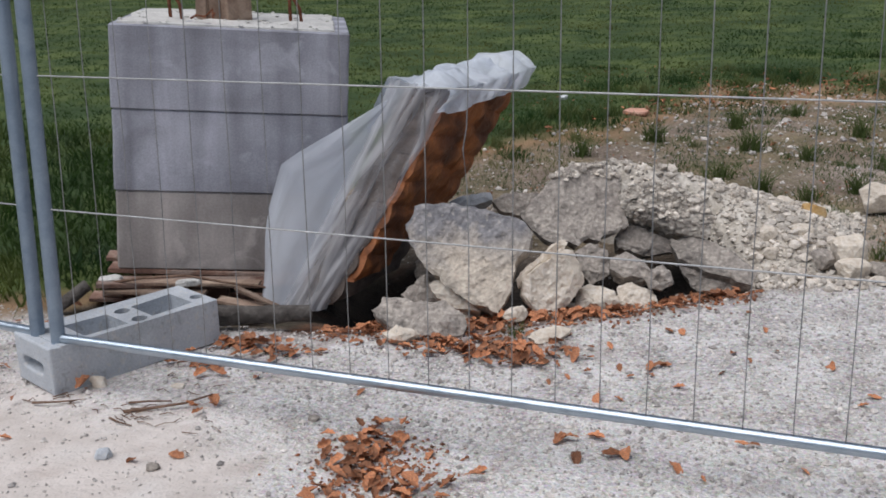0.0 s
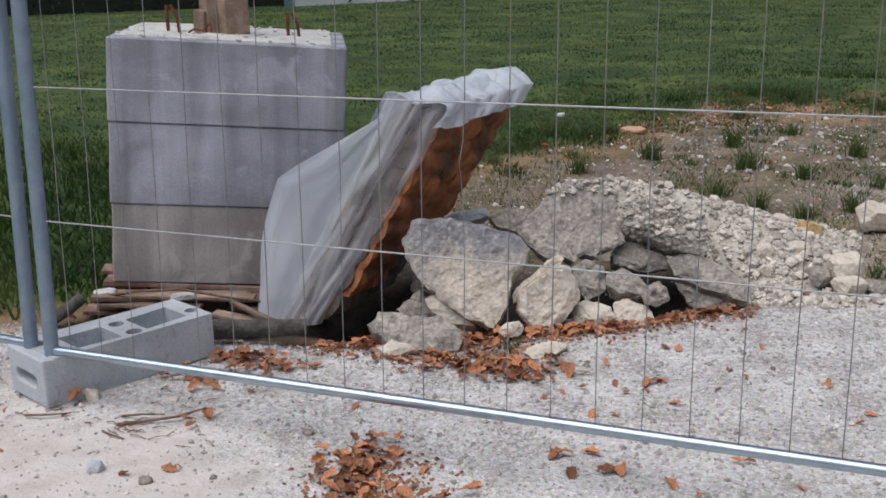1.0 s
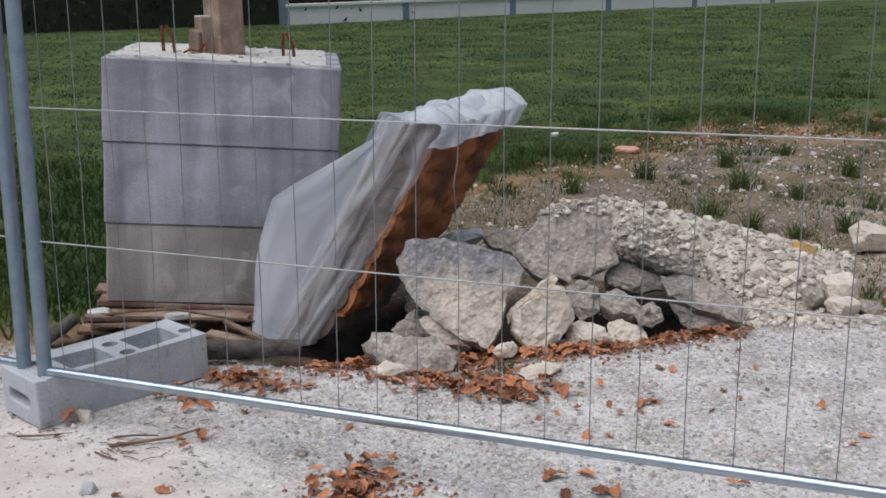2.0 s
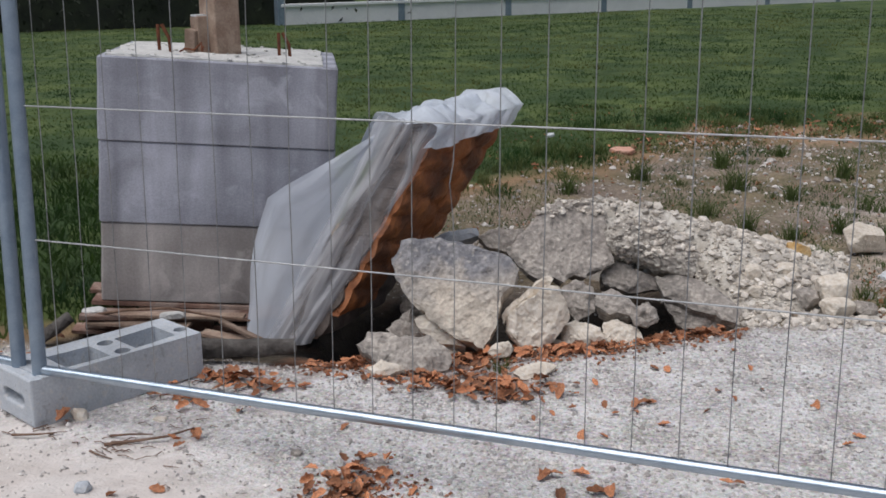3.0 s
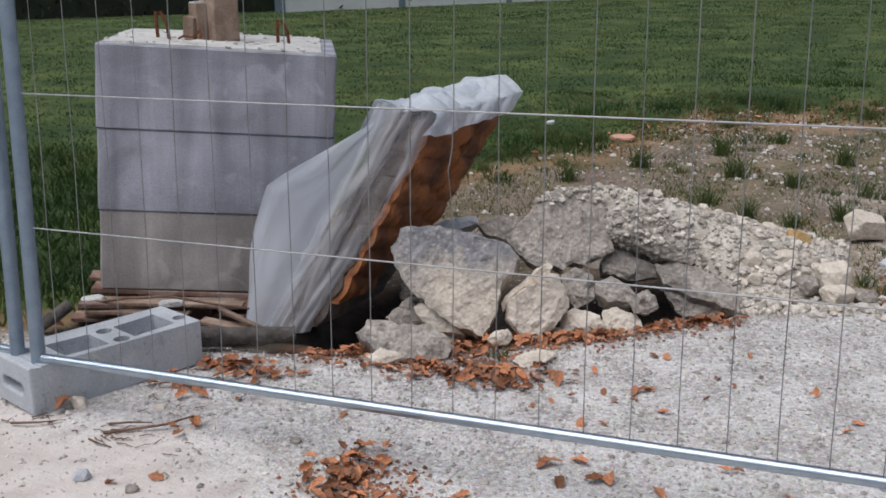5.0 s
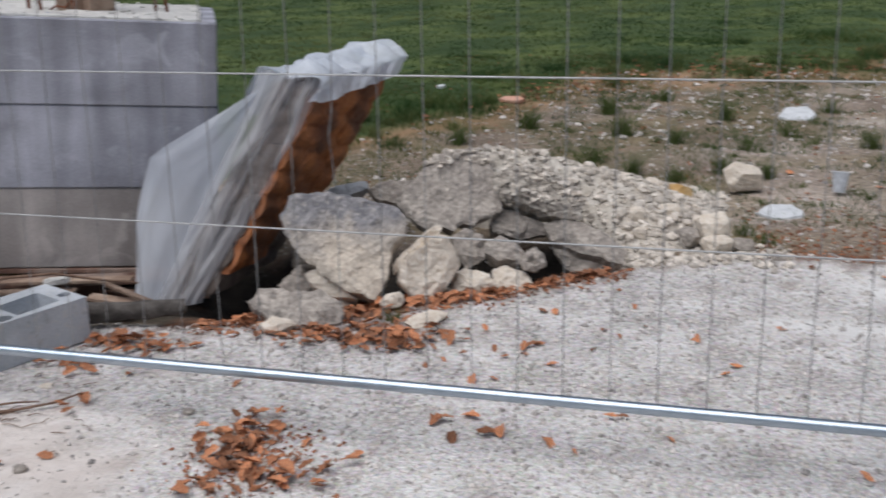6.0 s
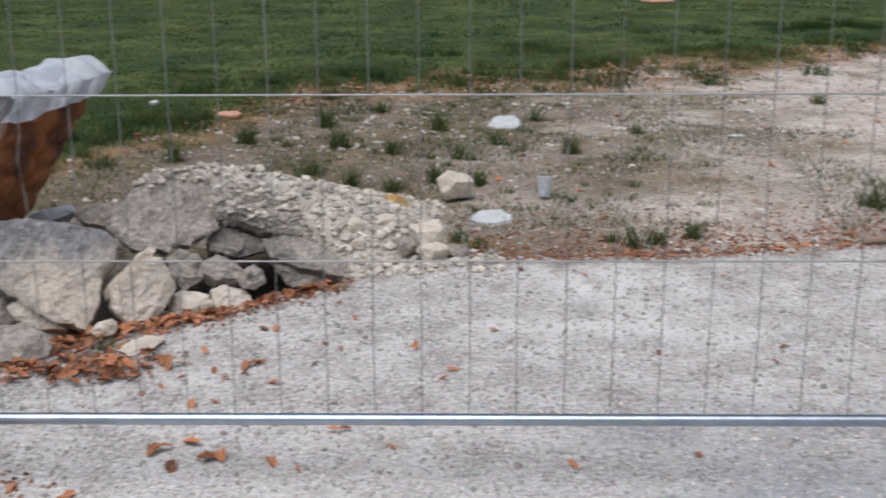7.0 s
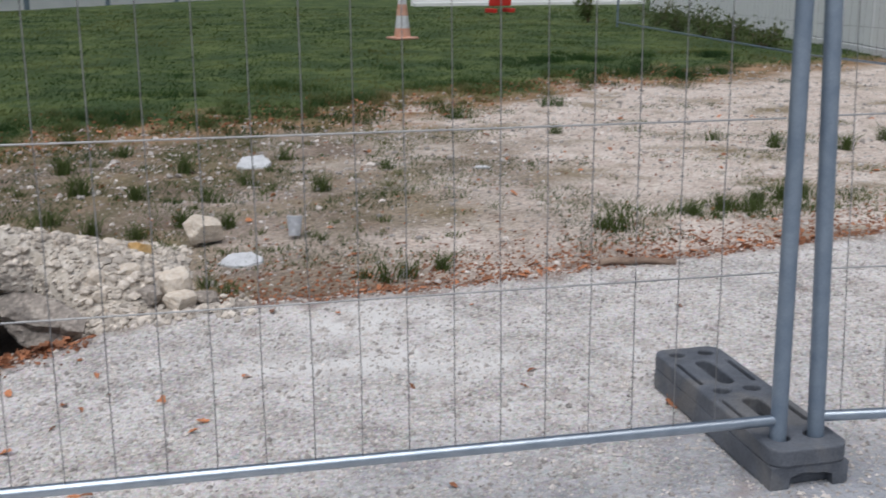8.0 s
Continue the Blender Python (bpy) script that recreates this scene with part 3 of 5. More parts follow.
M_PALLET = material("reddish_pallet_wood", (0.12, 0.06, 0.044), (0.27, 0.165, 0.125), 9, 0.85, 0.35, 120, (0.44, 0.37, 0.32), 7, 0.45, vary=0.4)
pallet = thing("broken_pallet", "broken weathered wooden pallet under the concrete column", "pallet", COL @ Matrix.Translation((0, 0, -0.002)))
rnd = random.Random(12)
for i in range(6):
    y = -0.095 + i * 0.150
    L = rnd.uniform(0.74, 0.9)
    bm = box(L, 0.095, 0.018, Matrix.Translation((0.37 + rnd.uniform(-.05, .03), y, -0.010)) @ Matrix.Rotation(rnd.uniform(-.04, .04), 4, "Z") @ Matrix.Rotation(rnd.uniform(-.015, .015), 4, "Y"), 0.003)
    part("top_board", roughen(bm, 0.003, 18, i), M_PALLET, pallet)
for x in (0.02, 0.37, 0.72):
    for y in (-0.05, 0.35, 0.7):
        part("spacer_block", roughen(box(0.09, 0.09, 0.055, Matrix.Translation((x, y, -0.048)), 0.004), 0.003, 18, int(x * 50 + y * 9)), M_PALLET, pallet)
for y in (-0.06, 0.36, 0.7):
    part("bottom_board", box(0.86, 0.09, 0.014, Matrix.Translation((0.36, y, -0.084)), 0.003), M_PALLET, pallet)


def bar_thing(name, pts, r, mat, label, cat, taper=1.0, sides=8, rough=0.0, seed=1):
    bm = tube_path(pts, r, sides, taper=taper)
    if rough:
        roughen(bm, rough, 30, seed)
    return tagged(part(name, bm, mat, None, smooth=True), label, cat)


M_LOG = material("grey_bark", (0.06, 0.052, 0.047), (0.13, 0.118, 0.108), 20, 0.95, 0.6, 70)
M_TWIG = material("brown_twig", (0.13, 0.075, 0.05), (0.22, 0.14, 0.10), 25, 0.9, 0.3, 120)
bar_thing("log", [(0.10, 0.545, 0.030), (0.14, 0.563, 0.031), (0.18, 0.58, 0.032), (0.22, 0.597, 0.031), (0.26, 0.615, 0.030), (0.30, 0.628, 0.029), (0.34, 0.645, 0.030), (0.38, 0.665, 0.031), (0.405, 0.68, 0.032)], 0.034, M_LOG, "short dark grey bark log lying on the gravel", "log", 0.72, 14, 0.009)
bar_thing("log", [(-0.50, 0.52, 0.0), (-0.47, 0.58, 0.03), (-0.45, 0.63, 0.055)], 0.02, M_LOG, "grey mossy branch stub beside the pallet", "log", 1.1, 10, 0.006, 4)
bar_thing("branch", [(-0.40, 0.68, 0.05), (-0.25, 0.68, 0.085), (-0.1, 0.72, 0.095), (0.05, 0.76, 0.07), (0.18, 0.82, 0.045)], 0.006, M_TWIG, "bent reddish brown branch on the broken pallet", "branch", 0.6)
for a, b, w in (((0.09, 0.735, 0.065), (0.32, 0.70, 0.012), 0.022), ((-0.44, 0.68, 0.052), (0.12, 0.84, 0.05), 0.045), ((-0.40, 0.665, 0.03), (-0.05, 0.76, 0.024), 0.05), ((0.04, 0.70, 0.03), (0.2, 0.72, 0.012), 0.05), ((-0.02, 0.62, 0.012), (0.2, 0.68, 0.014), 0.04)):
    d = Vector(b) - Vector(a)
    m = Matrix.Translation((Vector(a) + Vector(b)) / 2) @ d.to_track_quat("X", "Z").to_matrix().to_4x4()
    tagged(part("lath", roughen(box(d.length, w, 0.012, Matrix(), 0.002), 0.002, 20, int(w * 900)), M_WOOD, None, at=m), "pale splintered wooden lath lying beside the pallet", "lath")

M_OLD = material("greyed_board_edge", (0.085, 0.068, 0.058), (0.17, 0.135, 0.115), 9, 0.85, 0.5, 90, (0.05, 0.035, 0.03), 6, 0.7)

# ---- board bundle in plastic sheet, leaning back over the rubble ----
M_SHEET = bpy.data.materials.new("milky_plastic_sheet")
M_SHEET.use_nodes = True


def sheet_material(m, clear, tint, fold_scale, run=None, swing=0.18):
    n, l = m.node_tree.nodes, m.node_tree.links
    b, out = n["Principled BSDF"], n["Material Output"]
    b.inputs["Roughness"].default_value = 0.28
    b.inputs["Base Color"].default_value = (*tint, 1)
    nz = n.new("ShaderNodeTexNoise")
    nz.inputs["Scale"].default_value, nz.inputs["Detail"].default_value, nz.inputs["Distortion"].default_value = fold_scale, 5, 1.2
    if run:                                   # folds that run down the sheet
        at = n.new("ShaderNodeAttribute")
        at.attribute_name = "sheet_uv"
        mp = n.new("ShaderNodeMapping")
        mp.inputs["Scale"].default_value = run
        l.new(at.outputs["Vector"], mp.inputs["Vector"])
        l.new(mp.outputs[0], nz.inputs["Vector"])
    else:
        l.new(n.new("ShaderNodeTexCoord").outputs["Object"], nz.inputs["Vector"])
    bp = n.new("ShaderNodeBump")
    bp.inputs["Strength"].default_value, bp.inputs["Distance"].default_value = 0.35, 0.03
    l.new(nz.outputs[0], bp.inputs["Height"])
    l.new(bp.outputs[0], b.inputs["Normal"])
    tl = n.new("ShaderNodeBsdfTranslucent")
    tl.inputs[0].default_value = (*tint, 1)
    tr = n.new("ShaderNodeBsdfTransparent")
    mx, mx2 = n.new("ShaderNodeMixShader"), n.new("ShaderNodeMixShader")
    mx.inputs[0].default_value = 0.35
    l.new(b.outputs[0], mx.inputs[1])
    l.new(tl.outputs[0], mx.inputs[2])
    r = n.new("ShaderNodeMapRange")
    r.inputs[1].default_value, r.inputs[2].default_value = 0.3, 0.7
    r.inputs[3].default_value, r.inputs[4].default_value = clear + swing, max(0.0, clear - swing)
    l.new(nz.outputs[0], r.inputs[0])
    l.new(r.outputs[0], mx2.inputs[0])
    l.new(mx.outputs[0], mx2.inputs[1])
    l.new(tr.outputs[0], mx2.inputs[2])
    l.new(mx2.outputs[0], out.inputs[0])


sheet_material(M_SHEET, 0.24, (0.74, 0.785, 0.86), 1.0, (2.0, 2.4, 1), 0.10)
M_CLEAR = bpy.data.materials.new("clear_wrinkled_plastic")
M_CLEAR.use_nodes = True
sheet_material(M_CLEAR, 0.58, (0.60, 0.61, 0.65), 1.0, (3.0, 1.8, 1), 0.34)
M_FOLD = bpy.data.materials.new("crumpled_white_plastic")
M_FOLD.use_nodes = True
sheet_material(M_FOLD, 0.05, (0.80, 0.86, 0.94), 16)

BL, BR = Vector((0.265, 0.83, -0.02)), Vector((0.405, 0.88, -0.02))
TL, TR, TB = Vector((0.462, 1.35, 0.653)), Vector((0.605, 1.42, 0.622)), Vector((0.752, 1.885, 0.648))
up = (TR - BR)
across = (TB - TR)
foot_across = Vector((0.055, 0.50, 0.0))
out_n = across.cross(up).normalized()
if out_n.x < 0:
    out_n = -out_n
thick = (TL - TR)
bundle = thing("board_bundle_wrapped", "rust-brown board bundle leaning under a torn milky plastic sheet", "boards", Matrix.Translation(BR))


def board(w0, w1, t0, t1, seed, mat, low):
    """A board along the bundle: w across its width, t through its thickness, both 0 to 1."""
    bm = bmesh.new()
    nu, nv = 6, 72
    rnd2 = random.Random(seed)
    e0, e1 = low + rnd2.uniform(-0.02, 0.02), rnd2.uniform(-0.03, 0.0)
    rings = []
    for j in range(nv + 1):
        f = (e0 + low * 0.25 * noise.noise(Vector((seed * 3.1, 2.0, 0.5)))) * (1 - j / nv) + j / nv * (1 + e1)
        r = []
        for (w, t) in [(w0 + (w1 - w0) * i / nu, t0) for i in range(nu + 1)] + [(w1 - (w1 - w0) * i / nu, t1) for i in range(nu + 1)]:
            p = up * f + (across * f + foot_across * (1 - f)) * (w + 0.02 * noise.noise(Vector((f * 9, w * 6, seed)))) + thick * t
            p += out_n * 0.010 * noise.noise(Vector((f * 14, w * 10, seed + t)))
            if t == t0:
                p += out_n * 0.016 * abs(math.sin(f * 27 + 5 * w + seed)) ** 0.7
            r.append(bm.verts.new(p))
        rings.append(r)
    n = len(rings[0])
    for p, q in zip(rings, rings[1:]):
        for i in range(n):
            bm.faces.new((p[i], p[(i + 1) % n], q[(i + 1) % n], q[i]))
    bm.faces.new(rings[0][::-1])
    bm.faces.new(rings[-1])
    bmesh.ops.recalc_face_normals(bm, faces=bm.faces)
    return part("board", bm, mat, bundle)


for i, (w0, w1, t0, t1) in enumerate(((0.0, 0.44, 0.0, 0.13), (0.47, 0.74, 0.10, 0.28), (0.75, 1.0, 0.04, 0.20),
                                      (0.0, 0.48, 0.17, 0.62), (0.5, 0.97, 0.30, 0.62), (0.0, 0.5, 0.66, 0.95), (0.52, 0.98, 0.66, 0.95))):
    board(w0, w1, t0, t1, i + 3, M_BROWN if i < 3 else M_OLD, (0.13, 0.22, 0.25)[i] if i < 3 else 0.0)

def drape(rows, cols, place, wrinkle, scale, seed, mat, name, label):
    bm = bmesh.new()
    grid = [[bm.verts.new(place(i / cols, j / rows)) for i in range(cols + 1)] for j in range(rows + 1)]
    for j in range(rows):
        for i in range(cols):
            bm.faces.new((grid[j][i], grid[j][i + 1], grid[j + 1][i + 1], grid[j + 1][i]))
    bm.normal_update()
    moves = []
    for j in range(rows + 1):
        for i in range(cols + 1):
            q = Vector((i / cols * scale[0] + 0.6 * noise.noise(Vector((j / rows * 3, i / cols, seed))), j / rows * scale[1], seed))
            moves.append((grid[j][i], grid[j][i].normal * wrinkle * (noise.ridged_multi_fractal(q, 1.0, 2.0, 3, 1.0, 2.0) - 1.0)))
    for v, d in moves:
        v.co += d
    ob = part(name, bm, mat, bundle, label, smooth=True)
    uv = ob.data.attributes.new("sheet_uv", "FLOAT_VECTOR", "POINT")
    uv.data.foreach_set("vector", [c for j in range(rows + 1) for i in range(cols + 1) for c in (i / cols, j / rows, seed)])
    return ob


KNEE, KNEE2, BASE_L = Vector((0.17, 0.955, 0.45)), Vector((0.213, 1.0, 0.485)), Vector((0.126, 0.86, 0.012))


def left_edge(v):
    if v < 0.5:
        f = v / 0.5
        p = BASE_L.lerp(KNEE, f)
        return p + Vector((-0.03, 0.0, 0)) * math.sin(math.pi * f)
    f = (v - 0.5) / 0.5
    return KNEE.lerp(KNEE2, f / 0.18) if f < 0.18 else KNEE2.lerp(TL, (f - 0.18) / 0.82)


def side_sheet(u, v):
    a = BL.lerp(TL, v) - Vector((0.012, 0.02, 0))
    b = left_edge(v)
    p = a.lerp(b, u) - BR
    return p + Vector((-0.02, -0.05, 0.02)) * math.sin(math.pi * u) * (1 - v)


def edge_sheet(u, v):
    v = v * 1.06
    a = BL.lerp(TL, v) - Vector((0.05, 0.035, 0))
    b = BR.lerp(TR, v) + Vector((0.010, -0.02, 0)) + (BL - BR) * 0.30 * (1 - v) + across * (0.05 * v + 0.05 * noise.noise(Vector((v * 7, 3, 1))))
    p = a.lerp(b, u) - BR
    return p + Vector((0.0, -0.035, 0.0)) * math.sin(math.pi * u)


drape(44, 18, side_sheet, 0.007, (2.2, 1.6), 1.0, M_SHEET, "side_sheet", "milky translucent plastic sheet hanging in folds")
drape(70, 20, edge_sheet, 0.022, (4.5, 1.6), 5.0, M_CLEAR, "edge_sheet", "wrinkled clear plastic over the board edges")



def top_fold(u, v):
    """Over the top end: u from the brown side over to the back, v along the top edge."""
    a = TL + across * (1.20 * v - 0.14)
    b = TR + across * (1.17 * v - 0.12)
    lip = 0.035 + 0.05 * (0.5 + 0.5 * noise.noise(Vector((v * 6, 0.5, 2.0)))) * (1 - 0.3 * v)
    upn = up.normalized()
    pts = [b - upn * lip + out_n * 0.036, b + upn * 0.04 + out_n * 0.03, (a + b) / 2 + upn * (0.060 + 0.05 * max(-0.3, noise.noise(Vector((v * 11, 3, 3)))) + 0.05 * max(0.0, 1 - abs(v - 0.30) / 0.05) + 0.05 * max(0.0, (v - 0.93) / 0.07)), a + upn * 0.055 - out_n * 0.03, a - upn * (0.16 + 0.05 * noise.noise(Vector((v * 5, 7, 3)))) - out_n * 0.035]
    f = u * 4
    k = min(3, int(f))
    return pts[k].lerp(pts[k + 1], f - k) - BR


drape(80, 40, top_fold, 0.022, (2.0, 5.0), 9.0, M_FOLD, "top_fold", "crumpled white plastic folded over the top end")

# ---- rubble heap ----
M_ISLE = material("mixed_limestone_pebbles", (0.52, 0.47, 0.41), (0.66, 0.61, 0.55), 40, 0.95, 0.3, 150, (0.40, 0.34, 0.28), 12, 0.4, island=0.35)
M_GREY = material("grey_gravel", (0.46, 0.425, 0.40), (0.64, 0.60, 0.565), 40, 0.9, 0.2, 150, (0.26, 0.25, 0.255), 14, 0.35, island=0.42)
M_OCHRE = material("ochre_stone", (0.50, 0.30, 0.11), (0.62, 0.44, 0.22), 14, 0.95, 0.4, 80, (0.66, 0.58, 0.46), 9, 0.5)


def facing(x, y, z, heading, tilt):
    """A leaning plane: its foot, the way that it faces and how far it leans back."""
    return Matrix.Translation((x, y, z)) @ Matrix.Rotation(radians(heading), 4, "Z") @ Matrix.Rotation(radians(90 - tilt), 4, "X")


def fragment(name, outline, depth, seed, at, label, mat, bulge, k, shift, rough):
    """A broken piece with a face of this outline: crisp arrises, chipped edges and rough sides that narrow to the back."""
    rnd2 = random.Random(seed)
    pts = []
    for (ax, ay), (bx, by) in zip(outline, outline[1:] + outline[:1]):
        n = max(1, int(math.hypot(bx - ax, by - ay) / 0.022))
        for i in range(n):
            f, j = i / n, 0.0 if i == 0 else 0.005
            pts.append((ax + (bx - ax) * f + rnd2.uniform(-j, j), ay + (by - ay) * f + rnd2.uniform(-j, j)))
    cx, cy = sum(p[0] for p in pts) / len(pts), sum(p[1] for p in pts) / len(pts)
    bm = bmesh.new()
    rings = []
    for z, q, s in ((bulge, k, 1.0), (0.0, 1.0, 0.0), (-depth * 0.45, 0.95, 0.0), (-depth, 0.72, 0.0)):
        rings.append([bm.verts.new((cx + (x - cx) * q + shift[0] * s, cy + (y - cy) * q + shift[1] * s, z + rnd2.uniform(-1, 1) * 0.003)) for x, y in pts])
    for a, b in zip(rings, rings[1:]):
        for i in range(len(pts)):
            j = (i + 1) % len(pts)
            bm.faces.new((a[i], b[i], b[j], a[j]))
    bm.faces.new(rings[0])
    bm.faces.new(rings[-1][::-1])
    bmesh.ops.recalc_face_normals(bm, faces=bm.faces)
    bmesh.ops.triangulate(bm, faces=bm.faces)
    for _ in range(6):
        far = [e for e in bm.edges if e.calc_length() > 0.014]
        if not far:
            break
        bmesh.ops.subdivide_edges(bm, edges=far, cuts=1)
        bmesh.ops.triangulate(bm, faces=[f for f in bm.faces if len(f.verts) > 3])
    off = Vector((seed * 3.7, seed * 1.9, seed * 0.7))
    for v in bm.verts:
        p = v.co.copy()
        for f, amp in ((5, 1.3), (16, 0.8), (45, 0.45), (110, 0.25)):
            v.co += noise.noise_vector(p * f + off) * rough * amp
        pit = noise.noise(p * 26 + off)
        if pit > 0.35:
            v.co -= Vector((0, 0, 1)) * (pit - 0.35) * rough * 2.2
    return tagged(part(name, bm, mat, None, at=at), label, "concrete slab" if "slab" in name else "rock", group="rubble")


fragment("concrete_slab", [(-0.338, 0.308), (-0.318, 0.375), (-0.233, 0.388), (-0.14, 0.38), (-0.072, 0.369), (-0.011, 0.337), (0.053, 0.318), (0.094, 0.274), (0.078, 0.228), (0.051, 0.195), (0.044, 0.114), (0.023, 0.036), (0.0, 0.0), (-0.11, 0.032), (-0.191, 0.097), (-0.259, 0.163), (-0.327, 0.243)], 0.16, 3, facing(0.976, 0.900, 0.018, 12.3, 40), "large tilted slab of broken grey concrete, stained dark above", M_SKIN, 0.004, 0.93, (0, 0), 0.01)
propped = fragment("concrete_slab", [(-0.204, 0.142), (-0.164, 0.174), (-0.124, 0.205), (-0.082, 0.259), (-0.042, 0.304), (0.014, 0.335), (0.099, 0.338), (0.173, 0.308), (0.188, 0.215), (0.187, 0.128), (0.201, 0.078), (0.142, 0.053), (0.095, 0.041), (0.082, 0.017), (0.038, 0.03), (0.0, -0.0), (-0.033, 0.025), (-0.088, 0.011), (-0.146, 0.053)], 0.12, 7, facing(1.100, 1.420, 0.099, 24.6, 38), "rough broken concrete slab propped on the rubble heap", M_RUBBLE, 0.004, 0.95, (0, 0), 0.009)
fragment("rock", [(0.051, 0.229), (0.09, 0.213), (0.119, 0.117), (0.091, 0.08), (0.0, -0.0), (-0.054, 0.011), (-0.102, 0.097), (-0.093, 0.143)], 0.13, 21, facing(1.130, 1.000, -0.029, 29.9, 22), "pale beige broken stone standing on its tip", M_PALE, 0.01, 0.84, (-0.014, 0.006), 0.009)
fragment("rock", [(-0.004, 0.036), (0.031, 0.073), (0.094, 0.132), (0.158, 0.17), (0.175, 0.153), (0.149, 0.113), (0.095, 0.074), (0.031, 0.033), (0.0, 0.0)], 0.06, 22, facing(1.000, 1.020, 0.062, 16.6, 30), "long pale stone sliver leaning on another stone", M_PALE, 0.012, 0.4, (0, 0.012), 0.009)
fragment("rock", [(-0.064, 0.012), (-0.049, 0.063), (-0.008, 0.102), (0.035, 0.112), (0.083, 0.093), (0.098, 0.053), (0.063, 0.023), (0.0, 0.0)], 0.1, 25, facing(1.223, 1.090, -0.037, 13.7, 45), "pale beige stone at the foot of the rubble", M_PALE, 0.013, 0.55, (0, 0.002), 0.013)
fragment("rock", [(-0.064, 0.1), (-0.018, 0.116), (0.048, 0.092), (0.081, 0.049), (0.062, 0.014), (-0.0, 0.0), (-0.054, 0.033)], 0.1, 26, facing(1.368, 1.140, -0.035, 6.2, 45), "pale beige stone half buried in leaves", M_PALE, 0.013, 0.5, (0, 0.002), 0.013)
fragment("rock", [(-0.112, 0.083), (-0.061, 0.102), (-0.006, 0.071), (0.033, 0.025), (-0.0, 0.0), (-0.064, 0.01), (-0.109, 0.04)], 0.1, 27, facing(1.373, 1.240, 0.058, 16.8, 48), "grey stone lodged between the slabs", M_RUBBLE, 0.013, 0.5, (0, 0.002), 0.01)
fragment("rock", [(-0.052, 0.053), (-0.033, 0.092), (-0.0, 0.109), (0.025, 0.084), (0.032, 0.034), (0.0, 0.0), (-0.039, 0.015)], 0.07, 28, facing(1.450, 1.180, 0.027, 10.1, 30), "pale rough stone with ochre stains", M_RUBBLE, 0.02, 0.5, (0, 0.005), 0.014)
fragment("rock", [(-0.11, 0.074), (-0.056, 0.126), (0.008, 0.114), (0.1, 0.058), (0.101, 0.018), (0.0, 0.0), (-0.099, 0.034)], 0.1, 30, facing(1.320, 1.550, 0.040, 21.1, 35), "shaded brown stone inside the hollow", M_RUBBLE, 0.012, 0.7, (0, 0.01), 0.01)
fragment("rock", [(-0.067, 0.122), (-0.011, 0.155), (0.053, 0.125), (0.062, 0.042), (0.0, 0.0), (-0.043, 0.055)], 0.1, 29, facing(1.182, 1.320, -0.007, 13.8, 28), "shaded grey stone under the propped slab", M_RUBBLE, 0.012, 0.6, (0, 0), 0.01)
fragment("rock", [(-0.198, 0.117), (-0.166, 0.165), (-0.097, 0.163), (-0.04, 0.141), (0.027, 0.143), (0.073, 0.107), (0.103, 0.056), (0.083, 0.016), (0.0, 0.0), (-0.079, 0.011), (-0.151, 0.047)], 0.12, 23, facing(0.843, 0.682, -0.010, 23.3, 55), "grey concrete lump lying among fallen leaves", M_RUBBLE, 0.013, 0.62, (0, 0.002), 0.01)
fragment("rock", [(-0.173, 0.108), (-0.127, 0.122), (-0.047, 0.063), (0.0, 0.0), (-0.076, 0.015), (-0.143, 0.052)], 0.08, 24, facing(0.903, 0.930, -0.005, 21.6, 42), "thin pale wedge of broken concrete under the tilted slab", M_PALE, 0.012, 0.45, (0, 0.008), 0.009)
fragment("rock", [(-0.042, 0.038), (0.039, 0.107), (0.073, 0.064), (0.106, 0.001), (0.0, 0.0)], 0.1, 36, facing(0.650, 0.960, -0.011, 23.2, 40), "dusty concrete lump in the dark hollow", M_RUBBLE, 0.01, 0.5, (0, 0.0), 0.01)
fragment("rock", [(-0.02, 0.024), (0.005, 0.056), (0.041, 0.068), (0.063, 0.046), (0.04, 0.008), (0.0, 0.0)], 0.05, 37, facing(1.021, 0.853, 0.000, 18.1, 45), "small pale stone among the leaves", M_PALE, 0.012, 0.5, (0, 0.004), 0.009)
fragment("rock", [(-0.064, 0.03), (-0.023, 0.061), (0.019, 0.05), (0.046, 0.025), (0.0, 0.0), (-0.045, 0.007)], 0.03, 38, facing(0.768, 0.609, 0.000, 24.6, 62), "small flat stone among the leaves", M_PALE, 0.008, 0.5, (0, 0.0), 0.009)
fragment("rock", [(-0.035, 0.018), (0.008, 0.068), (0.068, 0.08), (0.103, 0.061), (0.06, 0.016), (0.0, 0.0)], 0.03, 39, facing(1.157, 0.726, 0.000, 16.2, 66), "thin pale stone flake among the leaves", M_PALE, 0.006, 0.6, (0, 0.0), 0.009)
fragment("concrete_slab", [(-0.118, 0.067), (-0.071, 0.1), (0.062, 0.106), (0.066, 0.059), (-0.0, -0.0), (-0.071, 0.018)], 0.1, 15, facing(0.813, 1.660, 0.134, 18.0, 45), "flat grey concrete piece behind the tilted slab", M_RUBBLE, 0.01, 0.6, (0, 0.01), 0.006)
fragment("concrete_piece", [(-0.029, 0.027), (0.034, 0.049), (0.136, 0.061), (0.145, 0.028), (0.078, 0.009), (0.0, 0.0)], 0.08, 16, facing(0.565, 1.600, 0.163, 20.4, 40), "bluish grey broken pipe piece behind the slab", M_FOOT, 0.012, 0.5, (0, 0.006), 0.006)
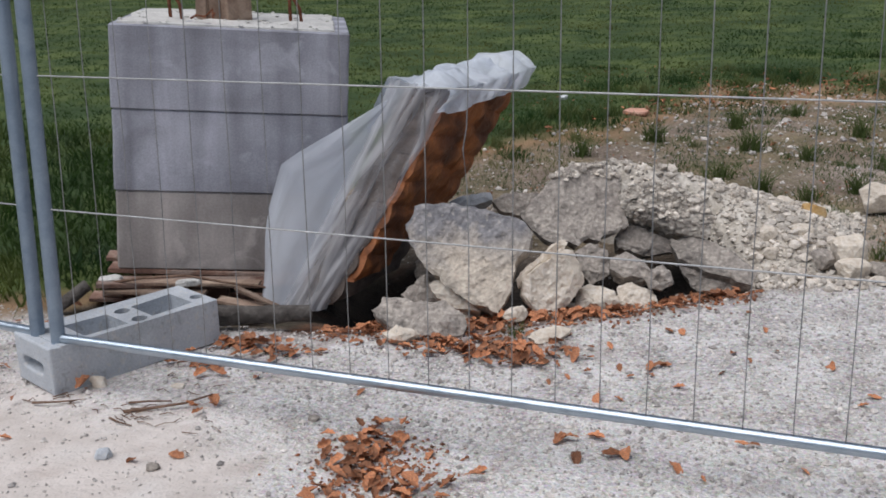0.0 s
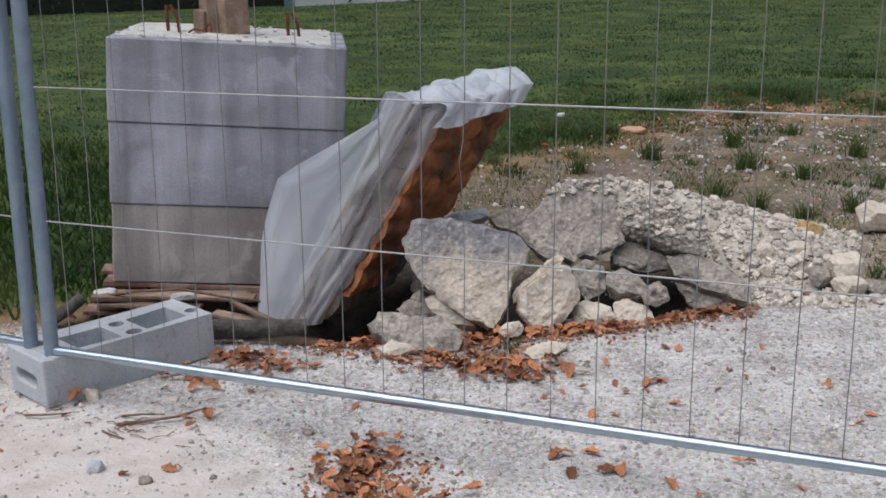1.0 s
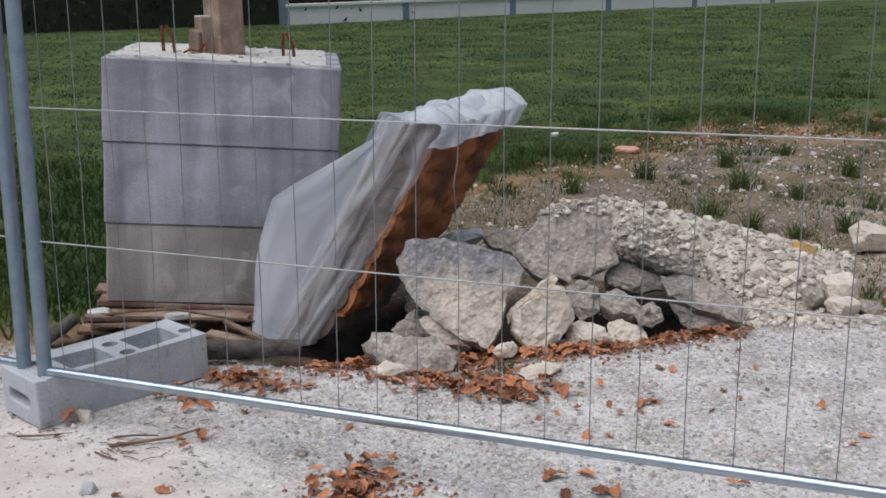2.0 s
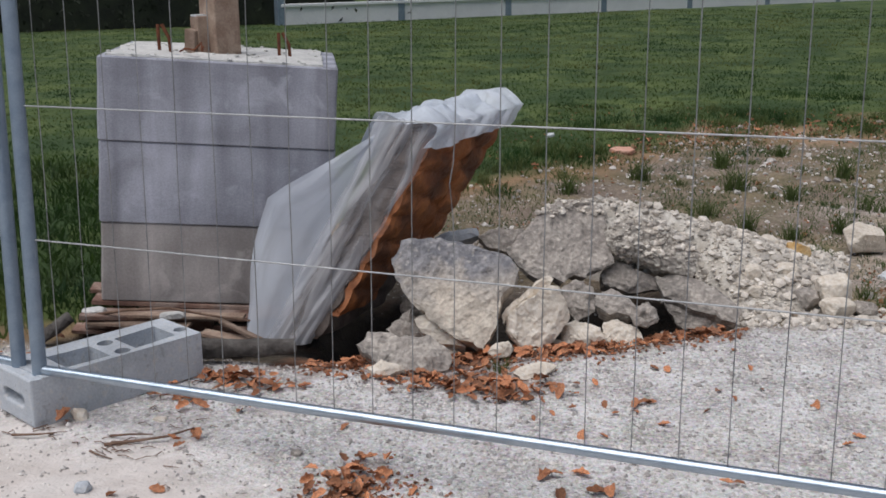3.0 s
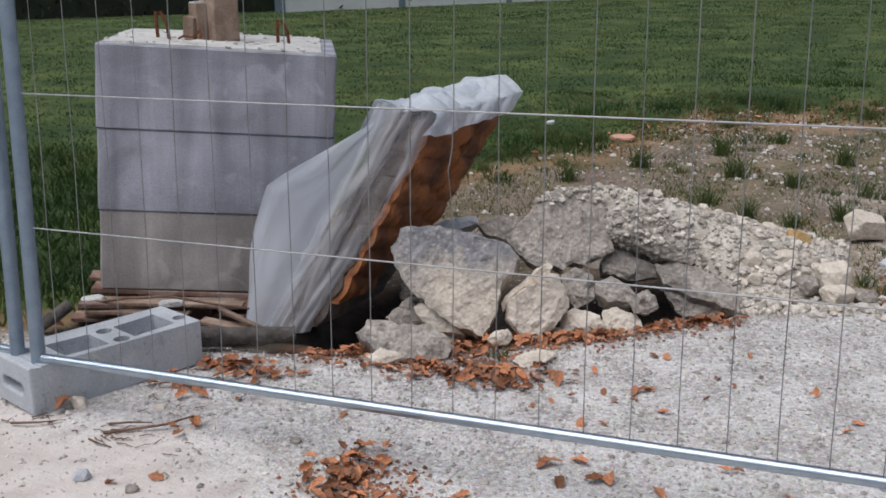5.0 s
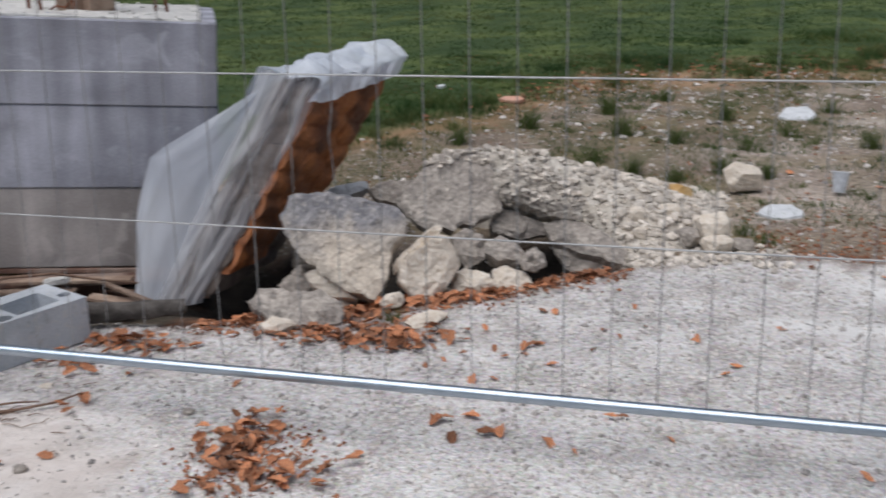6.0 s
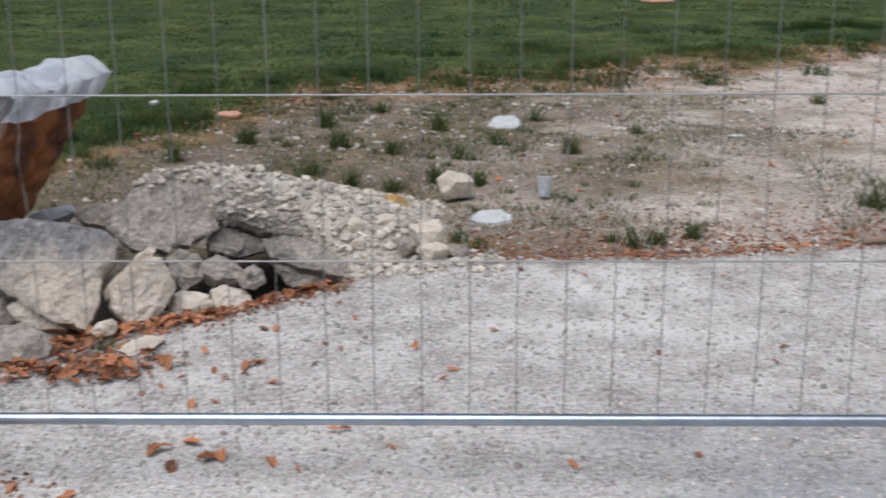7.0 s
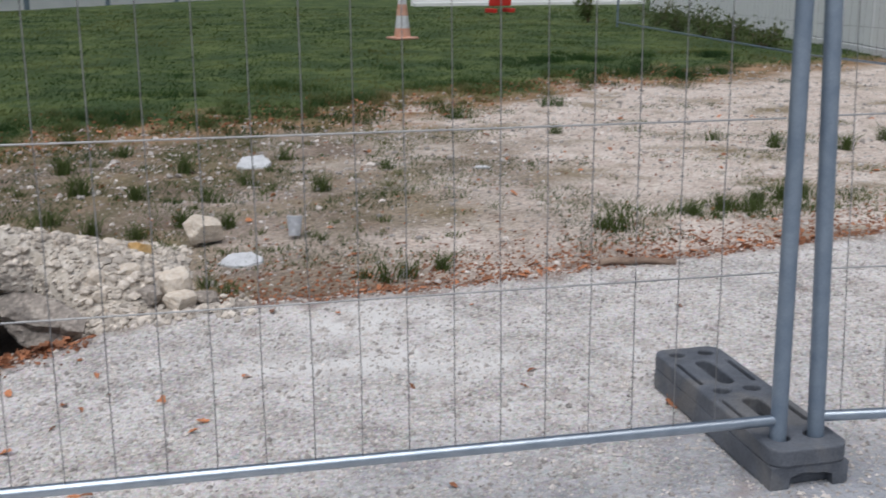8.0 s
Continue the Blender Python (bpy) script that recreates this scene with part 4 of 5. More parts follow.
fragment("concrete_slab", [(-0.275, 0.178), (-0.222, 0.211), (-0.145, 0.191), (-0.07, 0.155), (-0.01, 0.101), (0.023, 0.054), (0.0, -0.0), (-0.098, 0.038), (-0.172, 0.068), (-0.246, 0.099)], 0.14, 11, facing(1.705, 1.500, -0.014, 11.2, 52), "grey concrete slab overhanging a dark hollow", M_RUBBLE, 0.01, 0.8, (0, 0.006), 0.006)
fragment("rock", [(-0.172, 0.099), (-0.077, 0.084), (0.009, 0.055), (0.053, 0.037), (-0.0, 0.0), (-0.073, 0.001), (-0.128, 0.029)], 0.14, 34, facing(1.624, 1.520, -0.064, 7.3, 35), "grey stone under the overhanging slab", M_RUBBLE, 0.01, 0.6, (0, 0.006), 0.01)
crusted = fragment("concrete_slab", [(-0.306, 0.163), (-0.273, 0.198), (-0.201, 0.207), (-0.119, 0.186), (-0.039, 0.14), (0.01, 0.08), (0.0, 0.0), (-0.074, 0.003), (-0.153, 0.015), (-0.211, 0.052), (-0.274, 0.068), (-0.303, 0.081)], 0.22, 32, facing(1.551, 1.600, 0.138, 15.9, 30), "crusted concrete slab capped with gravel over a dark hollow", M_CRUST, 0.02, 0.7, (0, 0.01), 0.014)
fragment("rock", [(-0.059, 0.054), (-0.023, 0.086), (0.027, 0.074), (0.032, 0.027), (-0.0, -0.0), (-0.045, 0.007)], 0.07, 33, facing(1.269, 1.580, 0.208, 11.7, 30), "small crusted stone beside the propped slab", M_CRUST, 0.02, 0.5, (0, 0.0), 0.006)


def lump(x, y, z, sx, sy, sz, seed, rz, label, mat=M_RUBBLE, rx=0, ry=0, boxy=0.5, name="rock"):
    ob = part(name, chunk(sx, sy, sz, seed, boxy), mat, None, at=pose(x, y, z, rx, ry, rz))
    return tagged(ob, label, "rock", group="rubble")


rnd = random.Random(271)
for k in range(26):                      # small broken pieces wedged between the large ones
    x = rnd.uniform(0.62, 1.62)
    y = lot_edge(x) + rnd.uniform(0.10, 0.42)
    q = rnd.uniform(0.025, 0.055)
    ring_pts = [(q * rnd.uniform(0.75, 1.2) * math.cos(a), q * rnd.uniform(0.6, 1.0) * (1 + math.sin(a))) for a in [6.283 * j / 7 for j in range(7)]]
    fragment("rock", ring_pts, q * 1.6, 300 + k, facing(x, y, ground_z(x, y) - 0.006, rnd.uniform(-20, 50), rnd.uniform(20, 65)), "small broken concrete piece wedged between the slabs", M_RUBBLE if k % 3 else M_PALE, q * 0.4, 0.55, (0, 0), 0.006)
lump(0.60, 1.42, -0.03, 0.3, 0.2, 0.12, 35, 20, "stone in the hollow under the bundle")
lump(2.015, 1.76, 0.06, 0.14, 0.12, 0.13, 39, 15, "white rounded stone at the end of the heap", M_PALE, boxy=0.4)
lump(2.03, 1.69, 0.02, 0.13, 0.10, 0.08, 40, 40, "white broken stone at the end of the heap", M_PALE)
lump(1.93, 1.74, 0.03, 0.09, 0.08, 0.08, 41, 0, "grey rounded stone beside white stones", M_RUBBLE)
lump(2.125, 1.72, 0.015, 0.10, 0.08, 0.06, 42, 0, "dark grey stone beside white stones", M_RUBBLE)
lump(2.115, 2.60, 0.055, 0.185, 0.15, 0.14, 43, 12, "pale limestone block lying on bare dirt", M_PALE, boxy=0.8)
lump(1.86, 2.22, 0.07, 0.11, 0.09, 0.10, 44, 30, "ochre and white stone on the gravel heap", M_OCHRE)
lump(1.745, 2.25, 0.09, 0.10, 0.08, 0.08, 45, 30, "pale stone on the back of the heap", M_PALE)
lump(1.62, 2.30, 0.10, 0.10, 0.09, 0.08, 46, 0, "pale stone on the back of the heap", M_PALE)
lump(1.72, 1.86, 0.075, 0.075, 0.06, 0.065, 47, 0, "white pebble on the gravel heap", M_PALE)
lump(1.74, 1.77, 0.03, 0.06, 0.05, 0.05, 48, 0, "white pebble on the gravel heap", M_PALE)
lump(1.84, 1.95, 0.07, 0.10, 0.08, 0.07, 49, 20, "pale stone on the gravel heap", M_PALE)
lump(0.37, -0.32, 0.008, 0.045, 0.04, 0.04, 50, 0, "small grey stone on the sandy ground", M_FOOT)
lump(0.52, -0.33, 0.006, 0.035, 0.03, 0.025, 53, 0, "small grey stone on the sandy ground", M_RUBBLE)
lump(0.76, 0.03, 0.005, 0.035, 0.026, 0.02, 54, 0, "small dark stone on the sandy ground", M_RUBBLE)
lump(0.30, 0.09, 0.004, 0.045, 0.032, 0.018, 55, 0, "pale flat stone chip on the sandy ground", M_PALE)
lump(0.075, 0.03, 0.012, 0.055, 0.04, 0.045, 51, 10, "white stone chip beside the concrete foot", M_PALE)
lump(2.25, 1.62, 0.008, 0.06, 0.05, 0.03, 52, 0, "grey pebble at the gravel edge", M_RUBBLE)


def heap_h(x, y):
    hc = float(np.interp(x, [0.72, 0.9, 1.08, 1.35, 1.6, 1.8, 2.0, 2.12], [0, 0.22, 0.31, 0.265, 0.20, 0.14, 0.06, -0.02]))
    yc = 2.02 + 0.1 * (x - 1.1)
    wf = float(np.interp(x, [0.7, 1.48, 1.64, 2.1], [0.13, 0.13, 0.44, 0.47]))
    d = (yc - y) / wf if y < yc else (y - yc) / 0.62
    return hc * max(-0.2, 1 - abs(d) ** 1.35) + 0.018 * fbm(x, y, 9.0, 17.0)


bm = bmesh.new()
hx, hy = np.arange(0.62, 2.2, 0.022), np.arange(1.5, 2.72, 0.022)
gv = [[bm.verts.new((x, y, ground_z(x, y) - 0.02 + heap_h(x, y))) for x in hx] for y in hy]
for j in range(len(hy) - 1):
    for i in range(len(hx) - 1):
        if heap_h(hx[i], hy[j]) > -0.012:
            bm.faces.new((gv[j][i], gv[j][i + 1], gv[j + 1][i + 1], gv[j + 1][i]))
bmesh.ops.delete(bm, geom=[v for v in bm.verts if not v.link_faces], context="VERTS")
heap = part("limestone_mound", bm, M_PEBBLE, None, smooth=True)
tagged(heap, "heap of pale crushed limestone gravel behind the slabs", "gravel heap")


def scatter(name, label, samples, mat, seed, big=False):
    """Joined little stones: samples of x, y, z, radius."""
    rng = np.random.RandomState(seed)
    if big:
        g = (1 + 5 ** 0.5) / 2
        base = np.array([(-1, g, 0), (1, g, 0), (-1, -g, 0), (1, -g, 0), (0, -1, g), (0, 1, g), (0, -1, -g), (0, 1, -g), (g, 0, -1), (g, 0, 1), (-g, 0, -1), (-g, 0, 1)]) / 1.9
        tri = np.array([(0, 11, 5), (0, 5, 1), (0, 1, 7), (0, 7, 10), (0, 10, 11), (1, 5, 9), (5, 11, 4), (11, 10, 2), (10, 7, 6), (7, 1, 8), (3, 9, 4), (3, 4, 2), (3, 2, 6), (3, 6, 8), (3, 8, 9), (4, 9, 5), (2, 4, 11), (6, 2, 10), (8, 6, 7), (9, 8, 1)])
    else:
        base = np.array([(1, 0, 0), (-1, 0, 0), (0, 1, 0), (0, -1, 0), (0, 0, 1), (0, 0, -1)], float)
        tri = np.array([(0, 2, 4), (2, 1, 4), (1, 3, 4), (3, 0, 4), (2, 0, 5), (1, 2, 5), (3, 1, 5), (0, 3, 5)])
    s = np.array(samples)
    k, nb = len(s), len(base)
    v = base[None] * rng.uniform(0.5, 1.2, (k, nb, 1)) * rng.uniform(0.6, 1.0, (k, 1, 3)) * np.array([1, 1, 0.75])
    a = rng.uniform(0, 6.283, k)
    c, sn = np.cos(a)[:, None], np.sin(a)[:, None]
    x, y = v[..., 0] * c - v[..., 1] * sn, v[..., 0] * sn + v[..., 1] * c
    v = np.stack([x, y, v[..., 2]], -1) * s[:, 3][:, None, None] + s[:, None, :3]
    f = (tri[None] + (np.arange(k) * nb)[:, None, None]).reshape(-1, 3)
    me = bpy.data.meshes.new(name)
    me.from_pydata(v.reshape(-1, 3).tolist(), [], f.tolist())
    me.materials.append(mat)
    return tagged(new(name, me), label, "gravel", kind="stuff")


rnd = random.Random(77)
pts = []
while len(pts) < 6500:
    x, y = rnd.uniform(0.7, 2.2), rnd.uniform(1.55, 2.7)
    h = heap_h(x, y)
    if h > 0.012:
        r = rnd.uniform(0.004, 0.011) if rnd.random() < 0.86 else rnd.uniform(0.011, 0.030)
        pts.append((x, y, ground_z(x, y) - 0.02 + h + r * 0.25, r))
for _ in range(420):
    x = rnd.uniform(1.55, 2.3)
    y = 1.62 + 0.1 * (x - 1.7) + rnd.gauss(0, 0.07)
    r = rnd.uniform(0.008, 0.028)
    pts.append((x, y, ground_z(x, y) + r * 0.3, r))
for _ in range(70):
    x, y = rnd.uniform(1.66, 2.14), rnd.uniform(1.64, 2.0)
    r = rnd.uniform(0.014, 0.034)
    pts.append((x, y, ground_z(x, y) - 0.02 + max(0.02, heap_h(x, y)) + r * 0.3, r))
for ob, low, count in ((crusted, 0.04, 1700), (propped, 0.27, 600)):
    turn = ob.matrix_basis.to_3x3()
    face = [v for v in ob.data.vertices if v.co.y > low + 0.05 * noise.noise(v.co * 12) and v.co.z > -0.12]
    for _ in range(count):
        v = rnd.choice(face)
        r = rnd.uniform(0.003, 0.008) if rnd.random() < 0.85 else rnd.uniform(0.009, 0.022)
        pts.append((*(ob.matrix_basis @ v.co + turn @ v.normal * r * 0.15), r))
scatter("heap_gravel", "loose pale limestone pebbles covering the heap", pts, M_ISLE, 1, True)
pts = []
while len(pts) < 42000:
    x, y = rnd.uniform(-0.9, 5.4), rnd.uniform(-0.75, 2.1)
    if y < lot_edge(x) + 0.05:
        q = bump_at(x, y, 0.15, -0.45, 0.85, 0.6, 1.3)
        if rnd.random() < min(0.72, q):
            continue
        r = rnd.uniform(0.003, 0.0085) if rnd.random() < 0.92 else rnd.uniform(0.0085, 0.016)
        pts.append((x, y, ground_z(x, y) + r * 0.18, r))
scatter("lot_gravel", "fine grey and white gravel bedded in the lot", pts, M_GREY, 2)
pts = []
while len(pts) < 11000:
    x, y = rnd.uniform(-0.6, 9.5), 1.5 + 8 * rnd.random() ** 1.3
    if lot_edge(x) < y and grass_amount(x, y) < 0.6:
        r = rnd.uniform(0.004, 0.012) if rnd.random() < 0.93 else rnd.uniform(0.012, 0.024)
        if y > 3.6:
            r *= 1.4
        pts.append((x, y, ground_z(x, y) + r * 0.2, r))
scatter("dirt_stones", "scattered pale stones on the bare dirt", pts, M_GREY, 3, True)

# ---- fallen leaves and twigs ----
M_SCRAP = material("russet_leaf_scraps", (0.24, 0.085, 0.04), (0.40, 0.18, 0.09), 30, 0.85, 0.2, 120, (0.13, 0.06, 0.04), 14, 0.6, island=0.5)
pts = []
for _ in range(3800):
    x = rnd.uniform(2.1, 6.2)
    y = lot_edge(x) + abs(rnd.gauss(0, 0.32)) - 0.03
    pts.append((x, y, ground_z(x, y) + 0.003, rnd.uniform(0.004, 0.013)))
for _ in range(1500):
    x = rnd.uniform(0.45, 1.75)
    y = lot_edge(x) + rnd.gauss(0.04, 0.09)
    pts.append((x, y, ground_z(x, y) + 0.004, rnd.uniform(0.004, 0.014)))
for _ in range(1300):
    x, y = rnd.uniform(-0.3, 7.0), rnd.uniform(2.0, 7.0)
    if y > lot_edge(x):
        pts.append((x, y, ground_z(x, y) + 0.003, rnd.uniform(0.005, 0.014)))
for _ in range(1100):
    x = rnd.uniform(0.6, 7.5)
    y = float(np.interp(x, GRASS_X, GRASS_Y)) + rnd.gauss(0.0, 0.38) + 0.3 * fbm(x, 0.0, 1.3, 91.0)
    pts.append((x, y, ground_z(x, y) + 0.012, rnd.uniform(0.008, 0.022)))
for _ in range(500):
    x, y = rnd.gauss(1.03, 0.075), rnd.gauss(-0.14, 0.08)
    pts.append((x, y, ground_z(x, y) + 0.003, rnd.uniform(0.003, 0.011)))
tagged(scatter("leaf_scraps", "crumbled russet leaf scraps strewn over the ground", pts, M_SCRAP, 9), "", "leaf litter")

M_LEAF = material("dry_russet_leaf", (0.33, 0.11, 0.048), (0.58, 0.27, 0.13), 24, 0.7, 0.2, 120, (0.12, 0.055, 0.038), 14, 0.6, vary=0.55)


def leaf_mesh(seed):
    """A dry leaf, lobed and crumpled, one unit long with its stalk."""
    rnd2 = random.Random(seed)
    bm = bmesh.new()
    n, curl, bend, twist = 12, rnd2.uniform(0.4, 2.2), rnd2.uniform(-0.9, 1.1), rnd2.uniform(-0.8, 0.8)
    wide, lobe, off = rnd2.uniform(0.19, 0.30), rnd2.uniform(0.06, 0.22), Vector((seed * 2.1, 0, 0))
    rows = []
    for i in range(n + 1):
        f = i / n
        w = wide * math.sin(math.pi * min(1, f * 0.9 + 0.07)) ** 0.7 * (1 + lobe * math.sin(f * 17 + seed))
        z = bend * 0.5 * (f - 0.5) ** 2
        row = []
        for sgn in (-1, -0.5, 0, 0.5, 1):
            p = Vector((f - 0.5, sgn * w, z + curl * w * w * abs(sgn) * 2.2 + twist * sgn * w * (f - 0.5)))
            row.append(bm.verts.new(p + noise.noise_vector(p * 6 + off) * 0.05))
        rows.append(row)
    for a, b in zip(rows, rows[1:]):
        for k in range(4):
            bm.faces.new((a[k], a[k + 1], b[k + 1], b[k]))
    tube_path([(-0.5, 0, 0.02), (-0.62, 0.03, 0.04), (-0.72, 0.02, 0.08)], 0.010, 4, bm)
    me = bpy.data.meshes.new("leaf")
    for f in bm.faces:
        f.smooth = True
    bm.to_mesh(me)
    bm.free()
    me.materials.append(M_LEAF)
    return me


LEAVES = [leaf_mesh(i) for i in range(12)]


def leaf(parent, x, y, rnd2, lift=0.0, size=None):
    ob = new("leaf", rnd2.choice(LEAVES))
    ob.parent = parent
    s = size or 0.022 + 0.036 * rnd2.random() ** 1.5
    ob.matrix_basis = Matrix.Translation((x, y, ground_z(x, y) + 0.006 + lift)) @ Euler((rnd2.gauss(0, 0.3), rnd2.gauss(0, 0.28), rnd2.uniform(0, 6.28))).to_matrix().to_4x4() @ Matrix.Scale(s, 4)


def litter(label, places, seed, big=0.0):
    t = thing("leaf_litter", label, "fallen leaves")
    rnd2 = random.Random(seed)
    for x, y, lift in places(rnd2):
        leaf(t, x, y, rnd2, lift, big * rnd2.uniform(0.7, 1.3) if big else None)


def band(rnd2):
    for _ in range(430):
        f = rnd2.random()
        x = 0.55 + 1.12 * f
        y = lot_edge(x) + rnd2.gauss(0.05, 0.07) * (1.25 - 0.5 * f)
        yield x, y, rnd2.uniform(0, 0.02)
    for _ in range(210):
        yield rnd2.gauss(0.98, 0.19), rnd2.gauss(0.635, 0.055), rnd2.uniform(0, 0.012)


def clump_at(cx, cy, sx, sy, n, lift=0.02):
    return lambda rnd2: ((rnd2.gauss(cx, sx), rnd2.gauss(cy, sy), rnd2.uniform(0, lift)) for _ in range(n))


litter("russet dry leaves banked along the foot of the rubble", band, 1)
litter("russet dry leaves clustered on the gravel lot", clump_at(0.945, -0.085, 0.038, 0.06, 58), 2, 0.037)
litter("russet and brown dry leaves heaped on the gravel lot", clump_at(1.11, -0.25, 0.085, 0.055, 48), 23, 0.042)
litter("russet dry leaves caught beside the log", clump_at(0.36, 0.43, 0.10, 0.035, 75), 3)
litter("few russet dry leaves beside the concrete foot", clump_at(0.40, 0.27, 0.06, 0.03, 5), 4)
litter("russet dry leaves caught in the weeds at the lot edge", lambda r: ((x, lot_edge(x) + abs(r.gauss(0.02, 0.16)), 0.0) for x in [r.uniform(2.7, 4.9) for _ in range(110)]), 5)
litter("russet dry leaves at the foot of the fence", clump_at(-0.3, 0.15, 0.12, 0.25, 30), 6)
litter("single russet leaves strewn over the gravel lot", lambda r: ((x, r.uniform(-0.6, lot_edge(x)), 0.0) for x in [r.uniform(1.6, 5.0) for _ in range(26)]), 7)
litter("russet leaf scraps gathered beside the fence rail", clump_at(0.26, 0.24, 0.05, 0.025, 26), 21)
litter("few russet leaves by the foot corner", clump_at(0.04, 0.0, 0.035, 0.03, 9), 22)
litter("russet leaves lying by a dead twig", clump_at(0.43, -0.03, 0.03, 0.03, 6), 8)
litter("pair of russet leaves on the gravel lot", lambda r: [(1.40, 0.12, .0), (1.42, 0.13, .01), (1.48, 0.16, .0), (1.54, 0.08, .0), (1.57, 0.09, .005), (1.46, 0.04, .0), (1.69, 0.07, 0), (1.26, -0.08, 0), (1.12, -0.05, 0), (1.02, 0.0, 0)], 9, 0.05)
litter("curled russet leaves on the gravel lot", lambda r: [(1.82, 0.22, .005), (1.85, 0.23, .005), (1.97, 0.14, .0), (1.59, 0.27, .0), (1.53, 0.58, 0), (1.56, 0.66, 0), (1.72, 0.64, 0), (1.62, 0.52, 0), (1.78, 0.75, 0), (1.56, 0.93, 0), (1.52, 0.93, 0), (1.43, 0.38, 0), (1.48, 0.40, 0), (1.31, 0.51, 0), (1.27, 0.46, 0), (0.80, 0.23, 0), (0.06, -0.32, 0), (0.45, -0.32, 0), (0.54, -0.26, 0), (2.40, 0.05, .0), (2.24, .92, .0), (2.72, .74, .0), (3.1, .78, .0)], 10, 0.034)
litter("russet leaves scattered over bare dirt", lambda r: ((r.uniform(0.6, 7.5), r.uniform(2.2, 6.2), 0.0) for _ in range(90)), 11)
litter("russet leaves scattered at the edge of the grass", lambda r: ((x, float(np.interp(x, GRASS_X, GRASS_Y)) + r.gauss(-0.1, 0.35), 0.03) for x in [r.uniform(0.2, 9.0) for _ in range(110)]), 12)
rnd = random.Random(44)
for cx, cy, sx, n, r in ((0.28, -0.09, 0.05, 16, 0.0018), (0.02, -0.10, 0.05, 9, 0.0018), (0.33, 0.10, 0.07, 8, 0.0016), (0.52, -0.10, 0.10, 6, 0.0016)):
    for _ in range(n):
        x, y, a, q = rnd.gauss(cx, sx), rnd.gauss(cy, sx * 0.6), rnd.uniform(-0.5, 0.9), rnd.uniform(0.02, 0.055)
        z = ground_z(x, y) + 0.004
        bar_thing("twig", [(x, y, z), (x + q * math.cos(a) * 0.5, y + q * math.sin(a) * 0.5 + rnd.gauss(0, 0.006), z + rnd.uniform(0.001, 0.008)), (x + q * math.cos(a), y + q * math.sin(a), z)], r, M_TWIG if rnd.random() < 0.7 else M_WOOD, "short dead stalk lying on the sandy ground", "twig", 0.5, 5)
lump(-0.40, 0.70, 0.055, 0.10, 0.07, 0.04, 61, 20, "white mortar lump on the broken pallet", M_CONC_TOP)
lump(-0.11, 0.75, 0.060, 0.10, 0.05, 0.03, 62, 30, "white mortar lump on the broken pallet", M_CONC_TOP)
bar_thing("twig", [(0.26, -0.10, 0.008), (0.33, -0.06, 0.012), (0.40, -0.02, 0.018), (0.455, 0.03, 0.03)], 0.005, M_TWIG, "thin dead twig lying on the sandy ground", "twig", 0.5)
bar_thing("twig", [(0.24, -0.05, 0.008), (0.30, -0.045, 0.02), (0.35, -0.01, 0.012)], 0.004, M_TWIG, "thin dead twig lying on the sandy ground", "twig", 0.5)
bar_thing("twig", [(0.245, -0.14, 0.006), (0.29, -0.16, 0.01), (0.33, -0.16, 0.006)], 0.003, M_TWIG, "pale dead stalk lying on the sandy ground", "twig", 0.5)
bar_thing("twig", [(-0.02, -0.13, 0.006), (0.05, -0.11, 0.01), (0.09, -0.08, 0.008)], 0.004, M_TWIG, "thin dead twig lying near the foot", "twig", 0.5)
bar_thing("root", [(3.72, 1.87, 0.006), (3.77, 1.86, 0.018), (3.83, 1.83, 0.024), (3.90, 1.835, 0.026), (3.96, 1.81, 0.018), (4.02, 1.80, 0.008)], 0.017, M_WOOD, "weathered stump of root at the lot edge", "root", 0.8, 10, 0.012)

# ---- litter on the dirt ----
def flat_scrap(name, x, y, sx, sy, h, seed, label, mat=M_PLATE, rz=0, rx=0):
    bm = slab([(-sx / 2, -sy * 0.2), (-sx * 0.2, -sy / 2), (sx * 0.35, -sy * 0.4), (sx / 2, 0.0), (sx * 0.25, sy / 2), (-sx * 0.3, sy * 0.4)], h, seed, 0.0035, 0.02)
    tagged(part(name, bm, mat, None, at=Matrix.Translation((x, y, ground_z(x, y) + h)) @ Euler((radians(rx), 0, radians(rz))).to_matrix().to_4x4()), label, "litter")


flat_scrap("plastic_scrap", 2.27, 2.27, 0.19, 0.13, 0.018, 1, "flat white plastic scrap lying on the dirt", rx=12)
flat_scrap("plastic_scrap", 2.41, 4.42, 0.22, 0.2, 0.03, 2, "white crumpled plastic scrap on the dirt", rx=14)
flat_scrap("plastic_scrap", 0.65, 4.6, 0.16, 0.09, 0.03, 3, "faded red plastic scrap on the dirt", M_ORANGE, rx=10)
flat_scrap("paper_scrap", 3.76, 4.05, 0.12, 0.06, 0.012, 4, "small white paper scrap on the dirt")
flat_scrap("paper_scrap", 0.03, 5.1, 0.05, 0.1, 0.02, 5, "small white paper scrap in the weeds")
M_CUP = bpy.data.materials.new("clear_cup_plastic")
M_CUP.use_nodes = True
sheet_material(M_CUP, 0.3, (0.75, 0.78, 0.82), 25)
bm = bmesh.new()
rings = [[bm.verts.new((r * math.cos(a), r * math.sin(a), z)) for a in [2 * math.pi * k / 16 for k in range(16)]] for r, z in ((0.026, 0.0), (0.030, 0.035), (0.034, 0.075), (0.036, 0.088), (0.037, 0.09), (0.034, 0.088), (0.028, 0.03), (0.024, 0.004))]
for a, b in zip(rings, rings[1:]):
    for k in range(16):
        bm.faces.new((a[k], a[(k + 1) % 16], b[(k + 1) % 16], b[k]))
bm.faces.new(rings[0][::-1])
